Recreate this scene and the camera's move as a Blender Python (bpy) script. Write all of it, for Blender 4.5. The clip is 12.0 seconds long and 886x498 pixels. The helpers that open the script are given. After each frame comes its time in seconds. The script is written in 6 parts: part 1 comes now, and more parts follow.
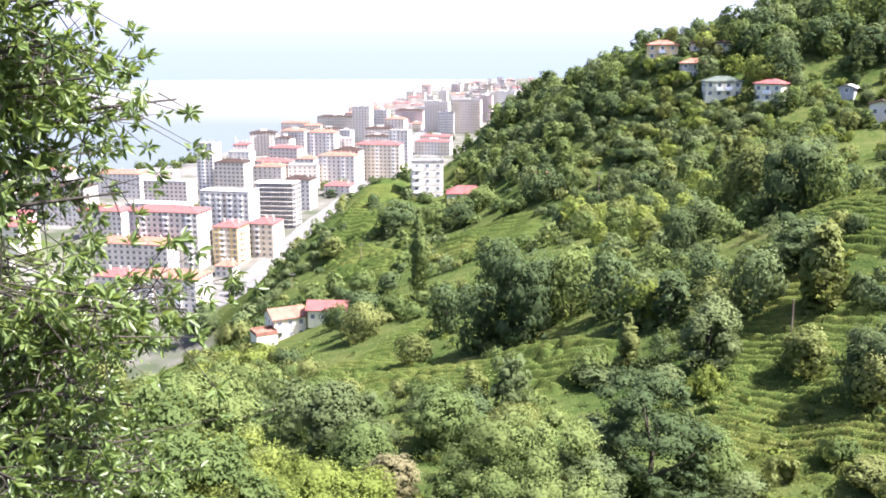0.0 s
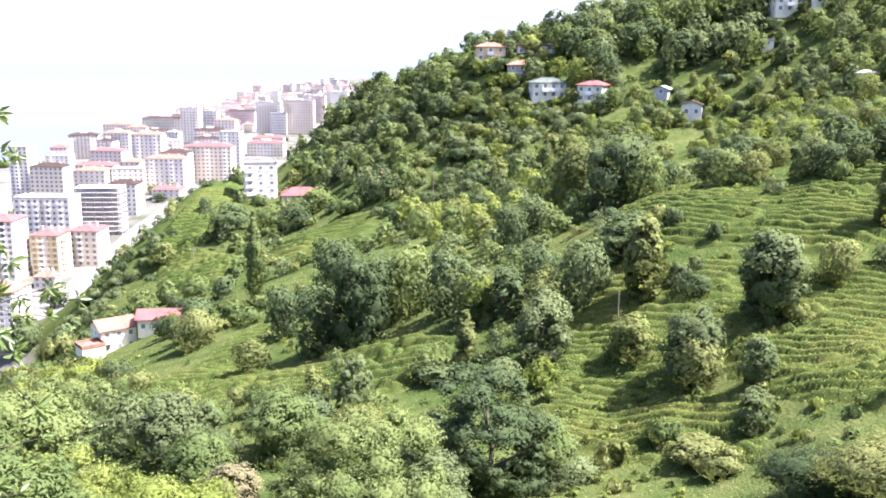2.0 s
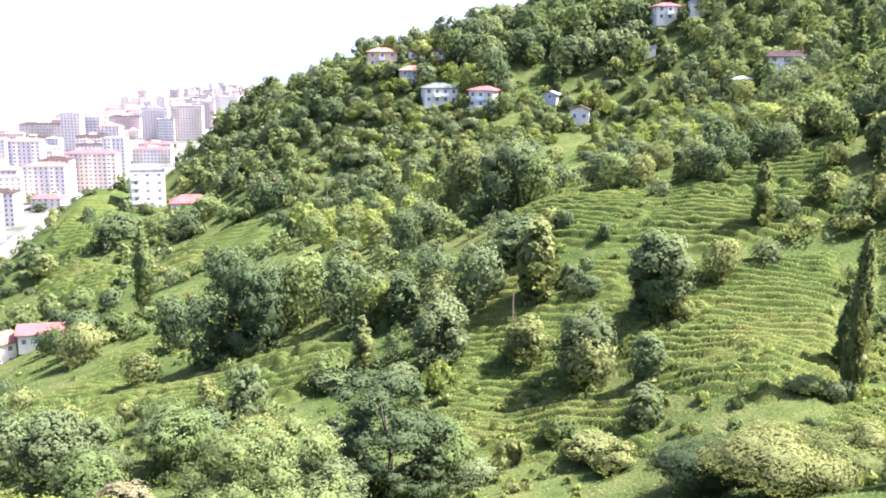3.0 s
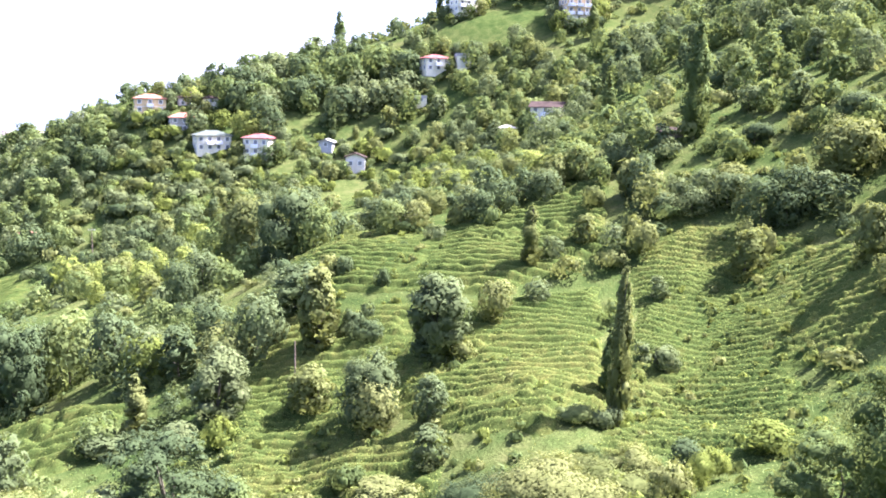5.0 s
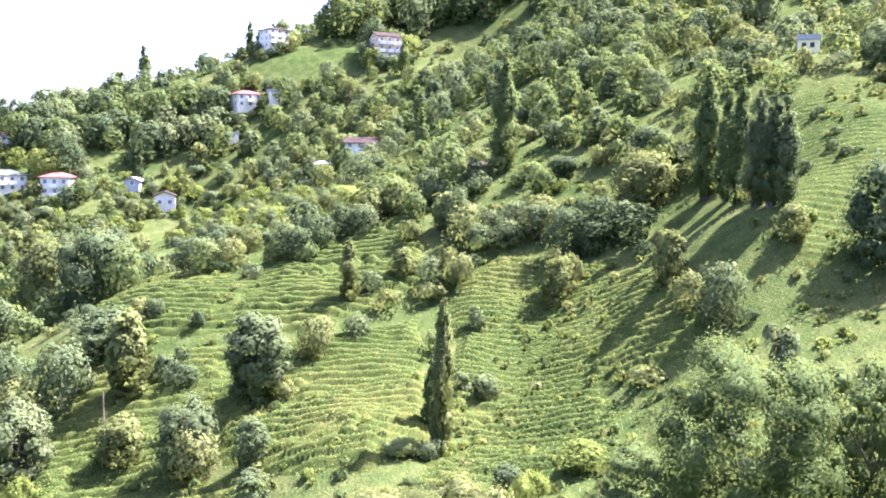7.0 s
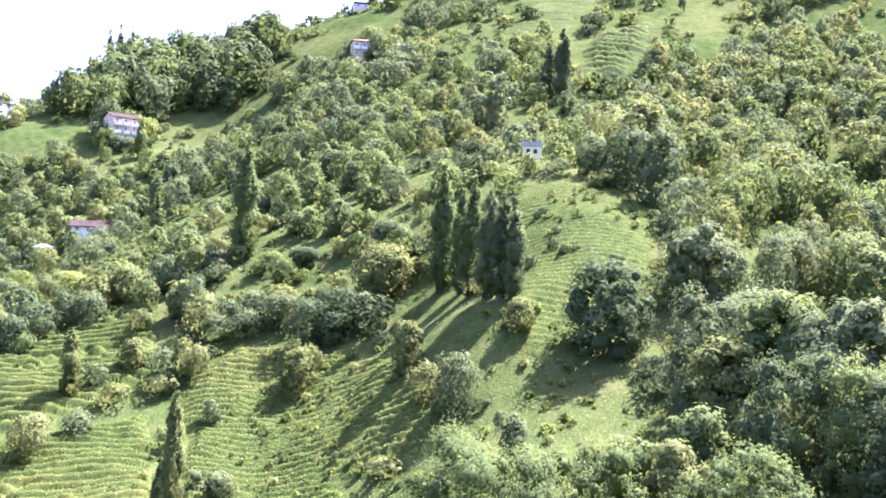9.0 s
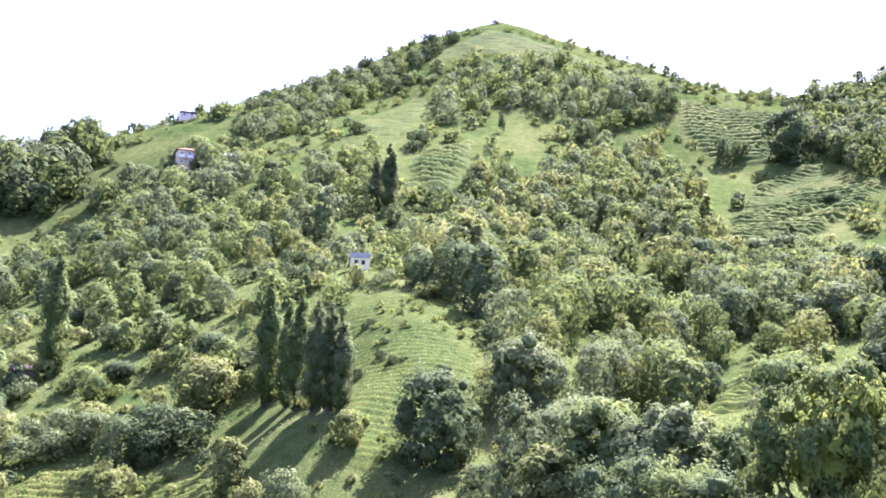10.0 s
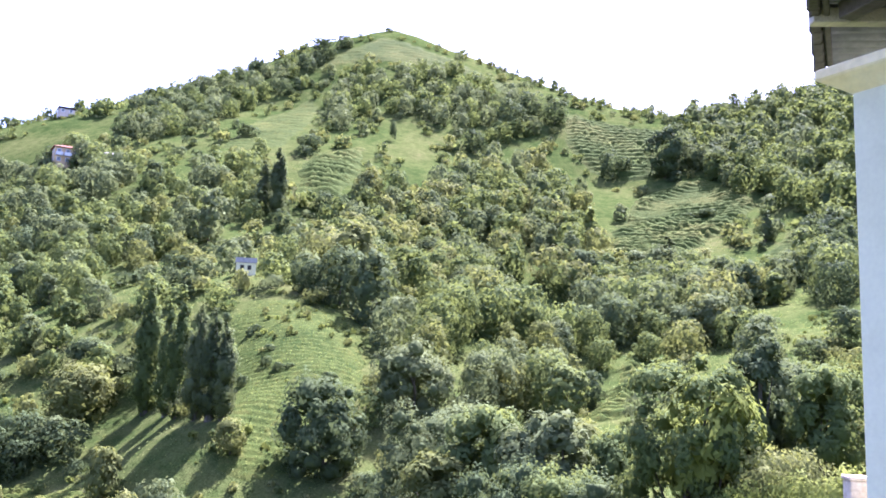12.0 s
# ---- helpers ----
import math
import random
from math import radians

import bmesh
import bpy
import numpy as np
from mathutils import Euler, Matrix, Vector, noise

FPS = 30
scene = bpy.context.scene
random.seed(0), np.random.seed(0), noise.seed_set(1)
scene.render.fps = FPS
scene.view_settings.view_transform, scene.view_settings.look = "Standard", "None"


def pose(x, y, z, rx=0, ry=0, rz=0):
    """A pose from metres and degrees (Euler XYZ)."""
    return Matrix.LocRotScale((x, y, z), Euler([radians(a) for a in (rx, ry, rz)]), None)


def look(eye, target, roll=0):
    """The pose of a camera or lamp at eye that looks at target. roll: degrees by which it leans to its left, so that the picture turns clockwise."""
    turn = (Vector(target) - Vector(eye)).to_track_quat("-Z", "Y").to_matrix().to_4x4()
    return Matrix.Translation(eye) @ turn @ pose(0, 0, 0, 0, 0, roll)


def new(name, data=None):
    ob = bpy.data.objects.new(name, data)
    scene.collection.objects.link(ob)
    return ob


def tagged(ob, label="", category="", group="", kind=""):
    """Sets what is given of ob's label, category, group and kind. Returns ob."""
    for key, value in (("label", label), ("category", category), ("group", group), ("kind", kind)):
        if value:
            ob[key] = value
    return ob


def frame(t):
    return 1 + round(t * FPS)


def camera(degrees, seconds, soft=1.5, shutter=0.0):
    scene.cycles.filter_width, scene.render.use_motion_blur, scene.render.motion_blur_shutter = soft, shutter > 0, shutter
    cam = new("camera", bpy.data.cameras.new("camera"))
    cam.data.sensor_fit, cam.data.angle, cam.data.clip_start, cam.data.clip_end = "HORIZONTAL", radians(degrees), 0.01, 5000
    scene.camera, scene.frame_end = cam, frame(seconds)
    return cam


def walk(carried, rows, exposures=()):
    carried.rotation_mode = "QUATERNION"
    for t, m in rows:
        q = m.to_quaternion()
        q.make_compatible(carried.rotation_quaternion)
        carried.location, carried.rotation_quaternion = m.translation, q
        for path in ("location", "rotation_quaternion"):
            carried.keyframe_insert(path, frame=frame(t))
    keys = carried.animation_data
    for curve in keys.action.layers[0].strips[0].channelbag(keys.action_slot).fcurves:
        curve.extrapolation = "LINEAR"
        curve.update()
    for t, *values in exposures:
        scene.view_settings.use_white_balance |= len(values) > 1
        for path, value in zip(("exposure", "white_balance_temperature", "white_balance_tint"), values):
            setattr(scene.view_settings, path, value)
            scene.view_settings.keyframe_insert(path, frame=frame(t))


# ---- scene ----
# The eye turns almost on the spot, at the edge of a terrace high above the coast.
cam = camera(51.75, 12.0, soft=1.8)
EYE_Z = 118.0
TURNS = [
    (0.0, 78.0, 0.0, 0.0), (0.5, 78.02, -0.26, -1.65), (1.0, 78.28, -0.01, -2.98), (1.5, 78.01, -0.6, -7.5),
    (2.0, 78.08, -0.49, -10.29), (2.5, 78.04, -0.63, -13.6), (4.5, 80.9, -0.95, -26.93), (5.0, 81.64, -1.2, -30.78),
    (5.5, 82.24, -1.08, -34.16), (6.0, 82.56, -0.98, -37.92), (6.5, 83.52, -0.52, -40.15), (8.5, 87.38, -2.89, -52.75),
    (9.0, 90.15, -2.39, -58.34), (9.5, 92.85, -1.6, -64.46), (10.0, 97.46, -1.58, -69.04), (10.5, 99.19, -1.34, -72.43),
    (11.0, 99.63, -0.81, -75.22), (11.5, 99.22, -1.0, -76.66), (12.0, 98.14, -1.74, -76.08),
]
ARM = 0.15
walk(cam, [(t, pose(-ARM * math.sin(radians(rz)), ARM * math.cos(radians(rz)) - ARM, EYE_Z, rx, ry, rz)) for t, rx, ry, rz in TURNS],
     exposures=[(0.0, 2.33, 5640, 25), (1.5, 2.5, 5580, 28), (2.5, 2.67, 5500, 31), (5.5, 3.08, 5420, 36), (8.5, 3.24, 5220, 44), (9.5, 3.24, 5200, 46), (10.5, 3.0, 5200, 49), (11.5, 2.97, 5200, 48), (12.0, 2.93, 5150, 47)])

# ---- light: a clear late morning, sun ahead to the right ----
SUN_AZ, SUN_EL = 104.0, 56.0
world = bpy.data.worlds.new("sky")
scene.world = world
world.use_nodes = True
sky = world.node_tree.nodes.new("ShaderNodeTexSky")
sky.sky_type, sky.sun_disc = "NISHITA", False
sky.sun_elevation, sky.sun_rotation = radians(SUN_EL), radians(SUN_AZ)
sky.air_density, sky.dust_density, sky.ozone_density = 0.8, 3.5, 0.6
world.node_tree.nodes["Background"].inputs["Strength"].default_value = 0.092
world.node_tree.links.new(sky.outputs["Color"], world.node_tree.nodes["Background"].inputs["Color"])
sun_data = bpy.data.lights.new("sun", "SUN")
sun_data.energy, sun_data.angle, sun_data.color = 5.4, radians(0.55), (1.0, 0.93, 0.78)
sun = new("sun", sun_data)
sun_way = Vector((math.sin(radians(SUN_AZ)) * math.cos(radians(SUN_EL)), math.cos(radians(SUN_AZ)) * math.cos(radians(SUN_EL)), math.sin(radians(SUN_EL))))
sun.matrix_basis = look(sun_way * 400, (0, 0, 0))

# ---- materials ----
def mat(name, rough=0.7, spec=0.3, metal=0.0):
    """A node material with its principled shader."""
    m = bpy.data.materials.new(name)
    m.use_nodes = True
    b = m.node_tree.nodes["Principled BSDF"]
    b.inputs["Roughness"].default_value, b.inputs["Metallic"].default_value = rough, metal
    b.inputs["Specular IOR Level"].default_value = spec
    return m, m.node_tree.nodes, m.node_tree.links, b


def ramp(nodes, stops):
    r = nodes.new("ShaderNodeValToRGB")
    el = r.color_ramp.elements
    while len(el) < len(stops):
        el.new(0.5)
    for e, (p, c) in zip(el, stops):
        e.position, e.color = p, (*c, 1)
    return r


def noise_node(nodes, links, scale, detail=4.0, coords="Object", rough=0.6, stretch=None):
    n = nodes.new("ShaderNodeTexNoise")
    n.inputs["Scale"].default_value, n.inputs["Detail"].default_value, n.inputs["Roughness"].default_value = scale, detail, rough
    c = nodes.new("ShaderNodeNewGeometry") if coords == "World" else nodes.new("ShaderNodeTexCoord")
    out = c.outputs["Position"] if coords == "World" else c.outputs[coords]
    if stretch:
        mp = nodes.new("ShaderNodeMapping")
        mp.inputs["Scale"].default_value = stretch
        links.new(out, mp.inputs["Vector"])
        out = mp.outputs["Vector"]
    links.new(out, n.inputs["Vector"])
    return n


def blend(nodes, links, a, b, fac, how="MIX"):
    """Mix two colours (sockets or tuples) by a socket or number."""
    m = nodes.new("ShaderNodeMix")
    m.data_type, m.blend_type = "RGBA", how
    for sock, v in ((m.inputs[0], fac), (m.inputs[6], a), (m.inputs[7], b)):
        if isinstance(v, tuple):
            sock.default_value = (*v, 1)
        elif isinstance(v, (int, float)):
            sock.default_value = v
        else:
            links.new(v, sock)
    return m.outputs[2]


def surface(name, stops, scale=2.0, fine=25.0, bump=0.25, rough=0.75, spec=0.3, coords="Object", depth=0.03, metal=0.0, stretch=None, grain=(0.72, 1.12)):
    """Two scales of mottling with a fine relief."""
    m, n, l, b = mat(name, rough, spec, metal)
    big = noise_node(n, l, scale, 5, coords, stretch=stretch)
    small = noise_node(n, l, fine, 5, coords, stretch=stretch)
    r = ramp(n, stops)
    l.new(big.outputs["Fac"], r.inputs["Fac"])
    dots = ramp(n, [(0.3, (grain[0],) * 3), (0.7, (grain[1],) * 3)])
    l.new(small.outputs["Fac"], dots.inputs["Fac"])
    l.new(blend(n, l, r.outputs["Color"], dots.outputs["Color"], 1.0, "MULTIPLY"), b.inputs["Base Color"])
    if bump:
        bp = n.new("ShaderNodeBump")
        bp.inputs["Strength"].default_value, bp.inputs["Distance"].default_value = bump, depth
        l.new(small.outputs["Fac"], bp.inputs["Height"])
        l.new(bp.outputs["Normal"], b.inputs["Normal"])
    return m


def leaf(name, dark, mid, light, through_col, share=0.3, rough=0.8, spec=0.015):
    """Foliage: each leaf and each tree has its own tone, and light comes through."""
    m, n, l, b = mat(name, rough, spec)
    geo, info = n.new("ShaderNodeNewGeometry"), n.new("ShaderNodeObjectInfo")
    r = ramp(n, [(0.0, dark), (0.5, mid), (1.0, light)])
    patch = noise_node(n, l, 0.5, 3, "World")
    add = n.new("ShaderNodeMath")
    add.operation = "MULTIPLY_ADD"
    add.inputs[1].default_value = 0.12
    l.new(geo.outputs["Random Per Island"], add.inputs[0])
    shift = n.new("ShaderNodeMath")
    shift.operation = "MULTIPLY_ADD"
    shift.inputs[1].default_value = 0.52
    l.new(patch.outputs["Fac"], shift.inputs[0])
    tone = n.new("ShaderNodeMath")
    tone.operation = "MULTIPLY_ADD"
    tone.inputs[1].default_value, tone.inputs[2].default_value = 0.42, -0.06
    l.new(info.outputs["Random"], tone.inputs[0])
    l.new(tone.outputs[0], shift.inputs[2])
    l.new(shift.outputs[0], add.inputs[2])
    l.new(add.outputs[0], r.inputs["Fac"])
    l.new(r.outputs["Color"], b.inputs["Base Color"])
    tr = n.new("ShaderNodeBsdfTranslucent")
    l.new(blend(n, l, r.outputs["Color"], through_col, 0.6), tr.inputs["Color"])
    mx = n.new("ShaderNodeMixShader")
    mx.inputs[0].default_value = share
    l.new(b.outputs[0], mx.inputs[1])
    l.new(tr.outputs[0], mx.inputs[2])
    l.new(mx.outputs[0], n["Material Output"].inputs["Surface"])
    return m


LEAF = {
    "green": leaf("leaf_green", (0.043, 0.067, 0.022), (0.09, 0.122, 0.04), (0.16, 0.185, 0.06), (0.24, 0.285, 0.06), 0.31),
    "deep": leaf("leaf_deep", (0.03, 0.047, 0.02), (0.06, 0.084, 0.035), (0.108, 0.134, 0.055), (0.155, 0.2, 0.06), 0.24),
    "fresh": leaf("leaf_fresh", (0.08, 0.11, 0.023), (0.145, 0.178, 0.04), (0.22, 0.246, 0.066), (0.28, 0.33, 0.06), 0.38),
    "grey": leaf("leaf_grey", (0.049, 0.069, 0.029), (0.092, 0.118, 0.048), (0.145, 0.168, 0.07), (0.2, 0.24, 0.08)),
    "olive": leaf("leaf_olive", (0.062, 0.08, 0.024), (0.118, 0.136, 0.044), (0.19, 0.2, 0.072), (0.26, 0.285, 0.06), 0.31),
    "tea": leaf("leaf_tea", (0.07, 0.092, 0.021), (0.112, 0.135, 0.033), (0.17, 0.185, 0.05), (0.23, 0.27, 0.05)),
    "near": leaf("leaf_near", (0.034, 0.06, 0.018), (0.078, 0.12, 0.03), (0.175, 0.215, 0.06), (0.26, 0.33, 0.05), 0.36, 0.36, 0.45),
    "dry": leaf("leaf_dry", (0.11, 0.105, 0.05), (0.18, 0.165, 0.085), (0.26, 0.24, 0.13), (0.26, 0.24, 0.11)),
}
BARK_DARK = surface("dark_bark", [(0.3, (0.025, 0.022, 0.017)), (0.7, (0.075, 0.065, 0.05))], 1.2, 9.0, 0.8, 0.9, 0.15, stretch=(1, 1, 0.25))
BARK = surface("bark", [(0.3, (0.05, 0.044, 0.028)), (0.7, (0.13, 0.118, 0.08))], 1.2, 9.0, 0.8, 0.9, 0.2, stretch=(1, 1, 0.25))


def ground_material():
    m, n, l, b = mat("meadow", 0.98, 0.0)
    big, mid, fine = (noise_node(n, l, s, 5, "World") for s in (0.035, 0.35, 3.5))
    r = ramp(n, [(0.32, (0.023, 0.042, 0.012)), (0.45, (0.043, 0.063, 0.018)), (0.56, (0.066, 0.081, 0.026)), (0.7, (0.096, 0.098, 0.04))])
    l.new(blend(n, l, big.outputs["Fac"], mid.outputs["Fac"], 0.5), r.inputs["Fac"])
    tone = ramp(n, [(0.3, (0.55, 0.6, 0.5)), (0.7, (1.25, 1.2, 1.15))])
    l.new(fine.outputs["Fac"], tone.inputs["Fac"])
    green = blend(n, l, r.outputs["Color"], tone.outputs["Color"], 1.0, "MULTIPLY")
    # the flat land of the town is dusty and built over
    geo, sep = n.new("ShaderNodeNewGeometry"), n.new("ShaderNodeSeparateXYZ")
    l.new(geo.outputs["Position"], sep.inputs[0])
    low = n.new("ShaderNodeMapRange")
    low.inputs[1].default_value, low.inputs[2].default_value, low.inputs[3].default_value, low.inputs[4].default_value = 9.0, 16.0, 1.0, 0.0
    l.new(sep.outputs["Z"], low.inputs[0])
    town = ramp(n, [(0.35, (0.05, 0.06, 0.034)), (0.5, (0.095, 0.093, 0.076)), (0.7, (0.15, 0.143, 0.127))])
    block = noise_node(n, l, 0.03, 3, "World")
    l.new(block.outputs["Fac"], town.inputs["Fac"])
    l.new(blend(n, l, green, town.outputs["Color"], low.outputs[0]), b.inputs["Base Color"])
    bp = n.new("ShaderNodeBump")
    bp.inputs["Strength"].default_value, bp.inputs["Distance"].default_value = 0.8, 0.25
    l.new(fine.outputs["Fac"], bp.inputs["Height"])
    l.new(bp.outputs["Normal"], b.inputs["Normal"])
    return m


def tea_material():
    m, n, l, b = mat("tea_leaves", 0.9, 0.01)
    big, mid, fine = (noise_node(n, l, s, 5, "World") for s in (0.05, 0.9, 7.0))
    r = ramp(n, [(0.34, (0.028, 0.048, 0.012)), (0.5, (0.052, 0.071, 0.018)), (0.64, (0.088, 0.094, 0.026))])
    l.new(blend(n, l, big.outputs["Fac"], mid.outputs["Fac"], 0.5), r.inputs["Fac"])
    tone = ramp(n, [(0.3, (0.5, 0.55, 0.45)), (0.7, (1.3, 1.25, 1.2))])
    l.new(fine.outputs["Fac"], tone.inputs["Fac"])
    l.new(blend(n, l, r.outputs["Color"], tone.outputs["Color"], 1.0, "MULTIPLY"), b.inputs["Base Color"])
    bp = n.new("ShaderNodeBump")
    bp.inputs["Strength"].default_value, bp.inputs["Distance"].default_value = 0.9, 0.12
    l.new(fine.outputs["Fac"], bp.inputs["Height"])
    l.new(bp.outputs["Normal"], b.inputs["Normal"])
    return m


def water_material():
    m, n, l, b = mat("sea_water", 0.6, 0.0)
    streak = noise_node(n, l, 0.0022, 3, "World", stretch=(0.35, 1.6, 1))
    geo, sep = n.new("ShaderNodeNewGeometry"), n.new("ShaderNodeSeparateXYZ")
    l.new(geo.outputs["Position"], sep.inputs[0])
    # a long whitish band off the shore; beyond it, colour painted paler towards hazy sky
    band = ramp(n, [(0.0, (0.084, 0.1, 0.111)), (0.36, (0.088, 0.104, 0.113)), (0.5, (0.138, 0.143, 0.133)), (0.652, (0.142, 0.146, 0.135)), (0.672, (0.112, 0.13, 0.129)), (1.0, (0.12, 0.136, 0.131))])
    reach = n.new("ShaderNodeMapRange")
    reach.inputs[1].default_value, reach.inputs[2].default_value = 0.0, 4600.0
    l.new(sep.outputs["Y"], reach.inputs[0])
    wob = n.new("ShaderNodeMath")
    wob.operation = "MULTIPLY_ADD"
    wob.inputs[1].default_value = 0.05
    l.new(streak.outputs["Fac"], wob.inputs[0])
    l.new(reach.outputs[0], wob.inputs[2])
    l.new(wob.outputs[0], band.inputs["Fac"])
    l.new(band.outputs["Color"], b.inputs["Base Color"])
    rip = noise_node(n, l, 0.12, 4, "World")
    bp = n.new("ShaderNodeBump")
    bp.inputs["Strength"].default_value, bp.inputs["Distance"].default_value = 0.4, 0.6
    l.new(rip.outputs["Fac"], bp.inputs["Height"])
    l.new(bp.outputs["Normal"], b.inputs["Normal"])
    return m


def paint(name, col, var=0.08, rough=0.75, scale=0.5, spec=0.15):
    hi = tuple(min(0.9, c * (1 + var)) for c in col)
    lo = tuple(c * (1 - 2.5 * var) for c in col)
    return surface(name, [(0.25, lo), (0.5, col), (0.8, hi)], scale, 8.0, 0.15, rough, spec, stretch=(1, 1, 0.45))


WALLS = {
    "white": paint("render_white", (0.66, 0.61, 0.52)), "cream": paint("render_cream", (0.61, 0.54, 0.415)), "yellow": paint("render_yellow", (0.5, 0.38, 0.18)),
    "grey": paint("render_grey", (0.45, 0.445, 0.43)), "pink": paint("render_pink", (0.65, 0.49, 0.42)), "beige": paint("render_beige", (0.62, 0.53, 0.43)),
    "concrete": paint("bare_concrete", (0.4, 0.38, 0.345), 0.12), "peach": paint("render_peach", (0.5, 0.36, 0.22)),
}
ROOFS = {
    "red": paint("roof_red", (0.2, 0.078, 0.07), 0.15, 0.9, spec=0.03), "tile": paint("roof_tile", (0.22, 0.112, 0.078), 0.25, 0.9, spec=0.03), "pale": paint("roof_pale", (0.34, 0.33, 0.31), 0.12, 0.9, spec=0.03),
    "brown": paint("roof_brown", (0.046, 0.034, 0.028), 0.25, 0.9, spec=0.03), "green": paint("roof_grey_green", (0.085, 0.1, 0.082), 0.15, 0.9, spec=0.03), "flat": paint("roof_screed", (0.26, 0.25, 0.235), 0.18, 0.9, spec=0.03),
}
GLASS = mat("window_glass", 0.12, 0.6)[0]
GLASS.node_tree.nodes["Principled BSDF"].inputs["Base Color"].default_value = (0.16, 0.165, 0.17, 1)
FRAME_WHITE = paint("frame_white", (0.8, 0.8, 0.78), 0.03, 0.5)
METAL = surface("galvanised_metal", [(0.3, (0.3, 0.31, 0.32)), (0.7, (0.46, 0.47, 0.48))], 3.0, 30.0, 0.1, 0.45, 0.5, metal=0.7)
TIMBER = surface("weathered_timber", [(0.3, (0.12, 0.085, 0.06)), (0.7, (0.26, 0.2, 0.15))], 2.0, 14.0, 0.5, 0.85, stretch=(6, 6, 1))
WALLS["timber"], WALLS["whitewash"] = TIMBER, paint("yellowed_whitewash", (0.7, 0.66, 0.36))
WALLS["limewash"], WALLS["rose"] = paint("limewash", (0.72, 0.68, 0.5)), paint("render_rose", (0.64, 0.47, 0.26))
ASPHALT = surface("pale_concrete_road", [(0.3, (0.1, 0.096, 0.088)), (0.7, (0.15, 0.145, 0.135))], 0.15, 3.0, 0.3, 0.9, 0.2, "World")
EARTH = surface("bare_earth", [(0.3, (0.26, 0.2, 0.13)), (0.7, (0.42, 0.35, 0.24))], 0.5, 5.0, 0.6, 0.95, 0.15, "World")
MEADOW, TEA, WATER = ground_material(), tea_material(), water_material()


# ---- mesh helpers ----
def mesh(name, verts, faces, material, smooth_faces=False, normals=None):
    """A mesh from arrays: faces all with the same number of corners, or a list of mixed ones; leaves take the normals of their clump."""
    me = bpy.data.meshes.new(name)
    if isinstance(faces, np.ndarray):
        k, nf = faces.shape[1], len(faces)
        me.vertices.add(len(verts))
        me.vertices.foreach_set("co", np.asarray(verts, np.float32).ravel())
        me.loops.add(nf * k)
        me.loops.foreach_set("vertex_index", faces.astype(np.int32).ravel())
        me.polygons.add(nf)
        me.polygons.foreach_set("loop_start", np.arange(0, nf * k, k, dtype=np.int32))
        me.update(calc_edges=True)
    else:
        me.from_pydata([tuple(v) for v in verts], [], faces)
    if smooth_faces:
        me.polygons.foreach_set("use_smooth", np.ones(len(me.polygons), bool))
    if normals is not None:
        me.polygons.foreach_set("use_smooth", np.ones(len(me.polygons), bool))
        me.attributes.new("custom_normal", "FLOAT_VECTOR", "POINT").data.foreach_set("vector", np.asarray(normals, np.float32).ravel())
        me.update()
    me.materials.append(material)
    return me


def part(name, bm, material=None, parent=None, label=""):
    """Link a bmesh (or a mesh) as one object under a thing."""
    if isinstance(bm, bmesh.types.BMesh):
        me = bpy.data.meshes.new(name)
        bm.to_mesh(me)
        bm.free()
        me.materials.append(material)
    else:
        me = bm
    ob = new(name, me)
    if parent:
        ob.parent = parent
    if label:
        tagged(ob, label)
    return ob


def box(bm, x0, y0, z0, x1, y1, z1, bev=0.0):
    r = bmesh.ops.create_cube(bm, size=1.0, matrix=Matrix.Translation(((x0 + x1) / 2, (y0 + y1) / 2, (z0 + z1) / 2)) @ Matrix.Diagonal((x1 - x0, y1 - y0, z1 - z0, 1)))
    if bev:
        es = list({e for v in r["verts"] for e in v.link_edges})
        bmesh.ops.bevel(bm, geom=es, offset=bev, segments=1, affect="EDGES")
    return bm


def tube(points, radii, sides=7):
    """A tapered pipe along points, as arrays."""
    pts, vs, fs = [Vector(p) for p in points], [], []
    for i, p in enumerate(pts):
        d = (pts[min(i + 1, len(pts) - 1)] - pts[max(i - 1, 0)]).normalized()
        u = d.orthogonal().normalized()
        w = d.cross(u)
        for k in range(sides):
            a = 2 * math.pi * k / sides
            vs.append(p + (u * math.cos(a) + w * math.sin(a)) * radii[i])
    for i in range(len(pts) - 1):
        for k in range(sides):
            fs.append((i * sides + k, i * sides + (k + 1) % sides, (i + 1) * sides + (k + 1) % sides, (i + 1) * sides + k))
    fs.append(tuple(range(sides))[::-1])
    fs.append(tuple((len(pts) - 1) * sides + k for k in range(sides)))
    return vs, fs


def join(pieces):
    vs, fs = [], []
    for v, f in pieces:
        o = len(vs)
        vs += v
        fs += [tuple(i + o for i in q) for q in f]
    return vs, fs

# ---- the land: landform lines in metres (east, north, height above the sea) ----
NEAR_SLOPE = [(0, 0, 111), (8, 8, 107), (-10, 8, 106), (0, 25, 98), (-25, 30, 92), (25, 25, 100), (-60, 60, 70), (-10, 60, 84), (35, -2, 107.5), (20, -25, 122), (-40, -30, 130), (0, -60, 140), (70, -60, 136), (-130, 0, 78), (-150, 130, 45), (60, 0, 107)]
VALLEY = [(20, 50, 86), (37, 53, 88), (50, 49, 91), (-27, 117, 69.6), (-4, 125, 71.5), (-13, 139, 67.6), (-33, 212, 50.5), (-6, 200, 63.9), (75, 15, 103), (100, 8, 108), (129, 19, 114), (179, -23, 131), (258, -29, 153), (60, 32, 97)]
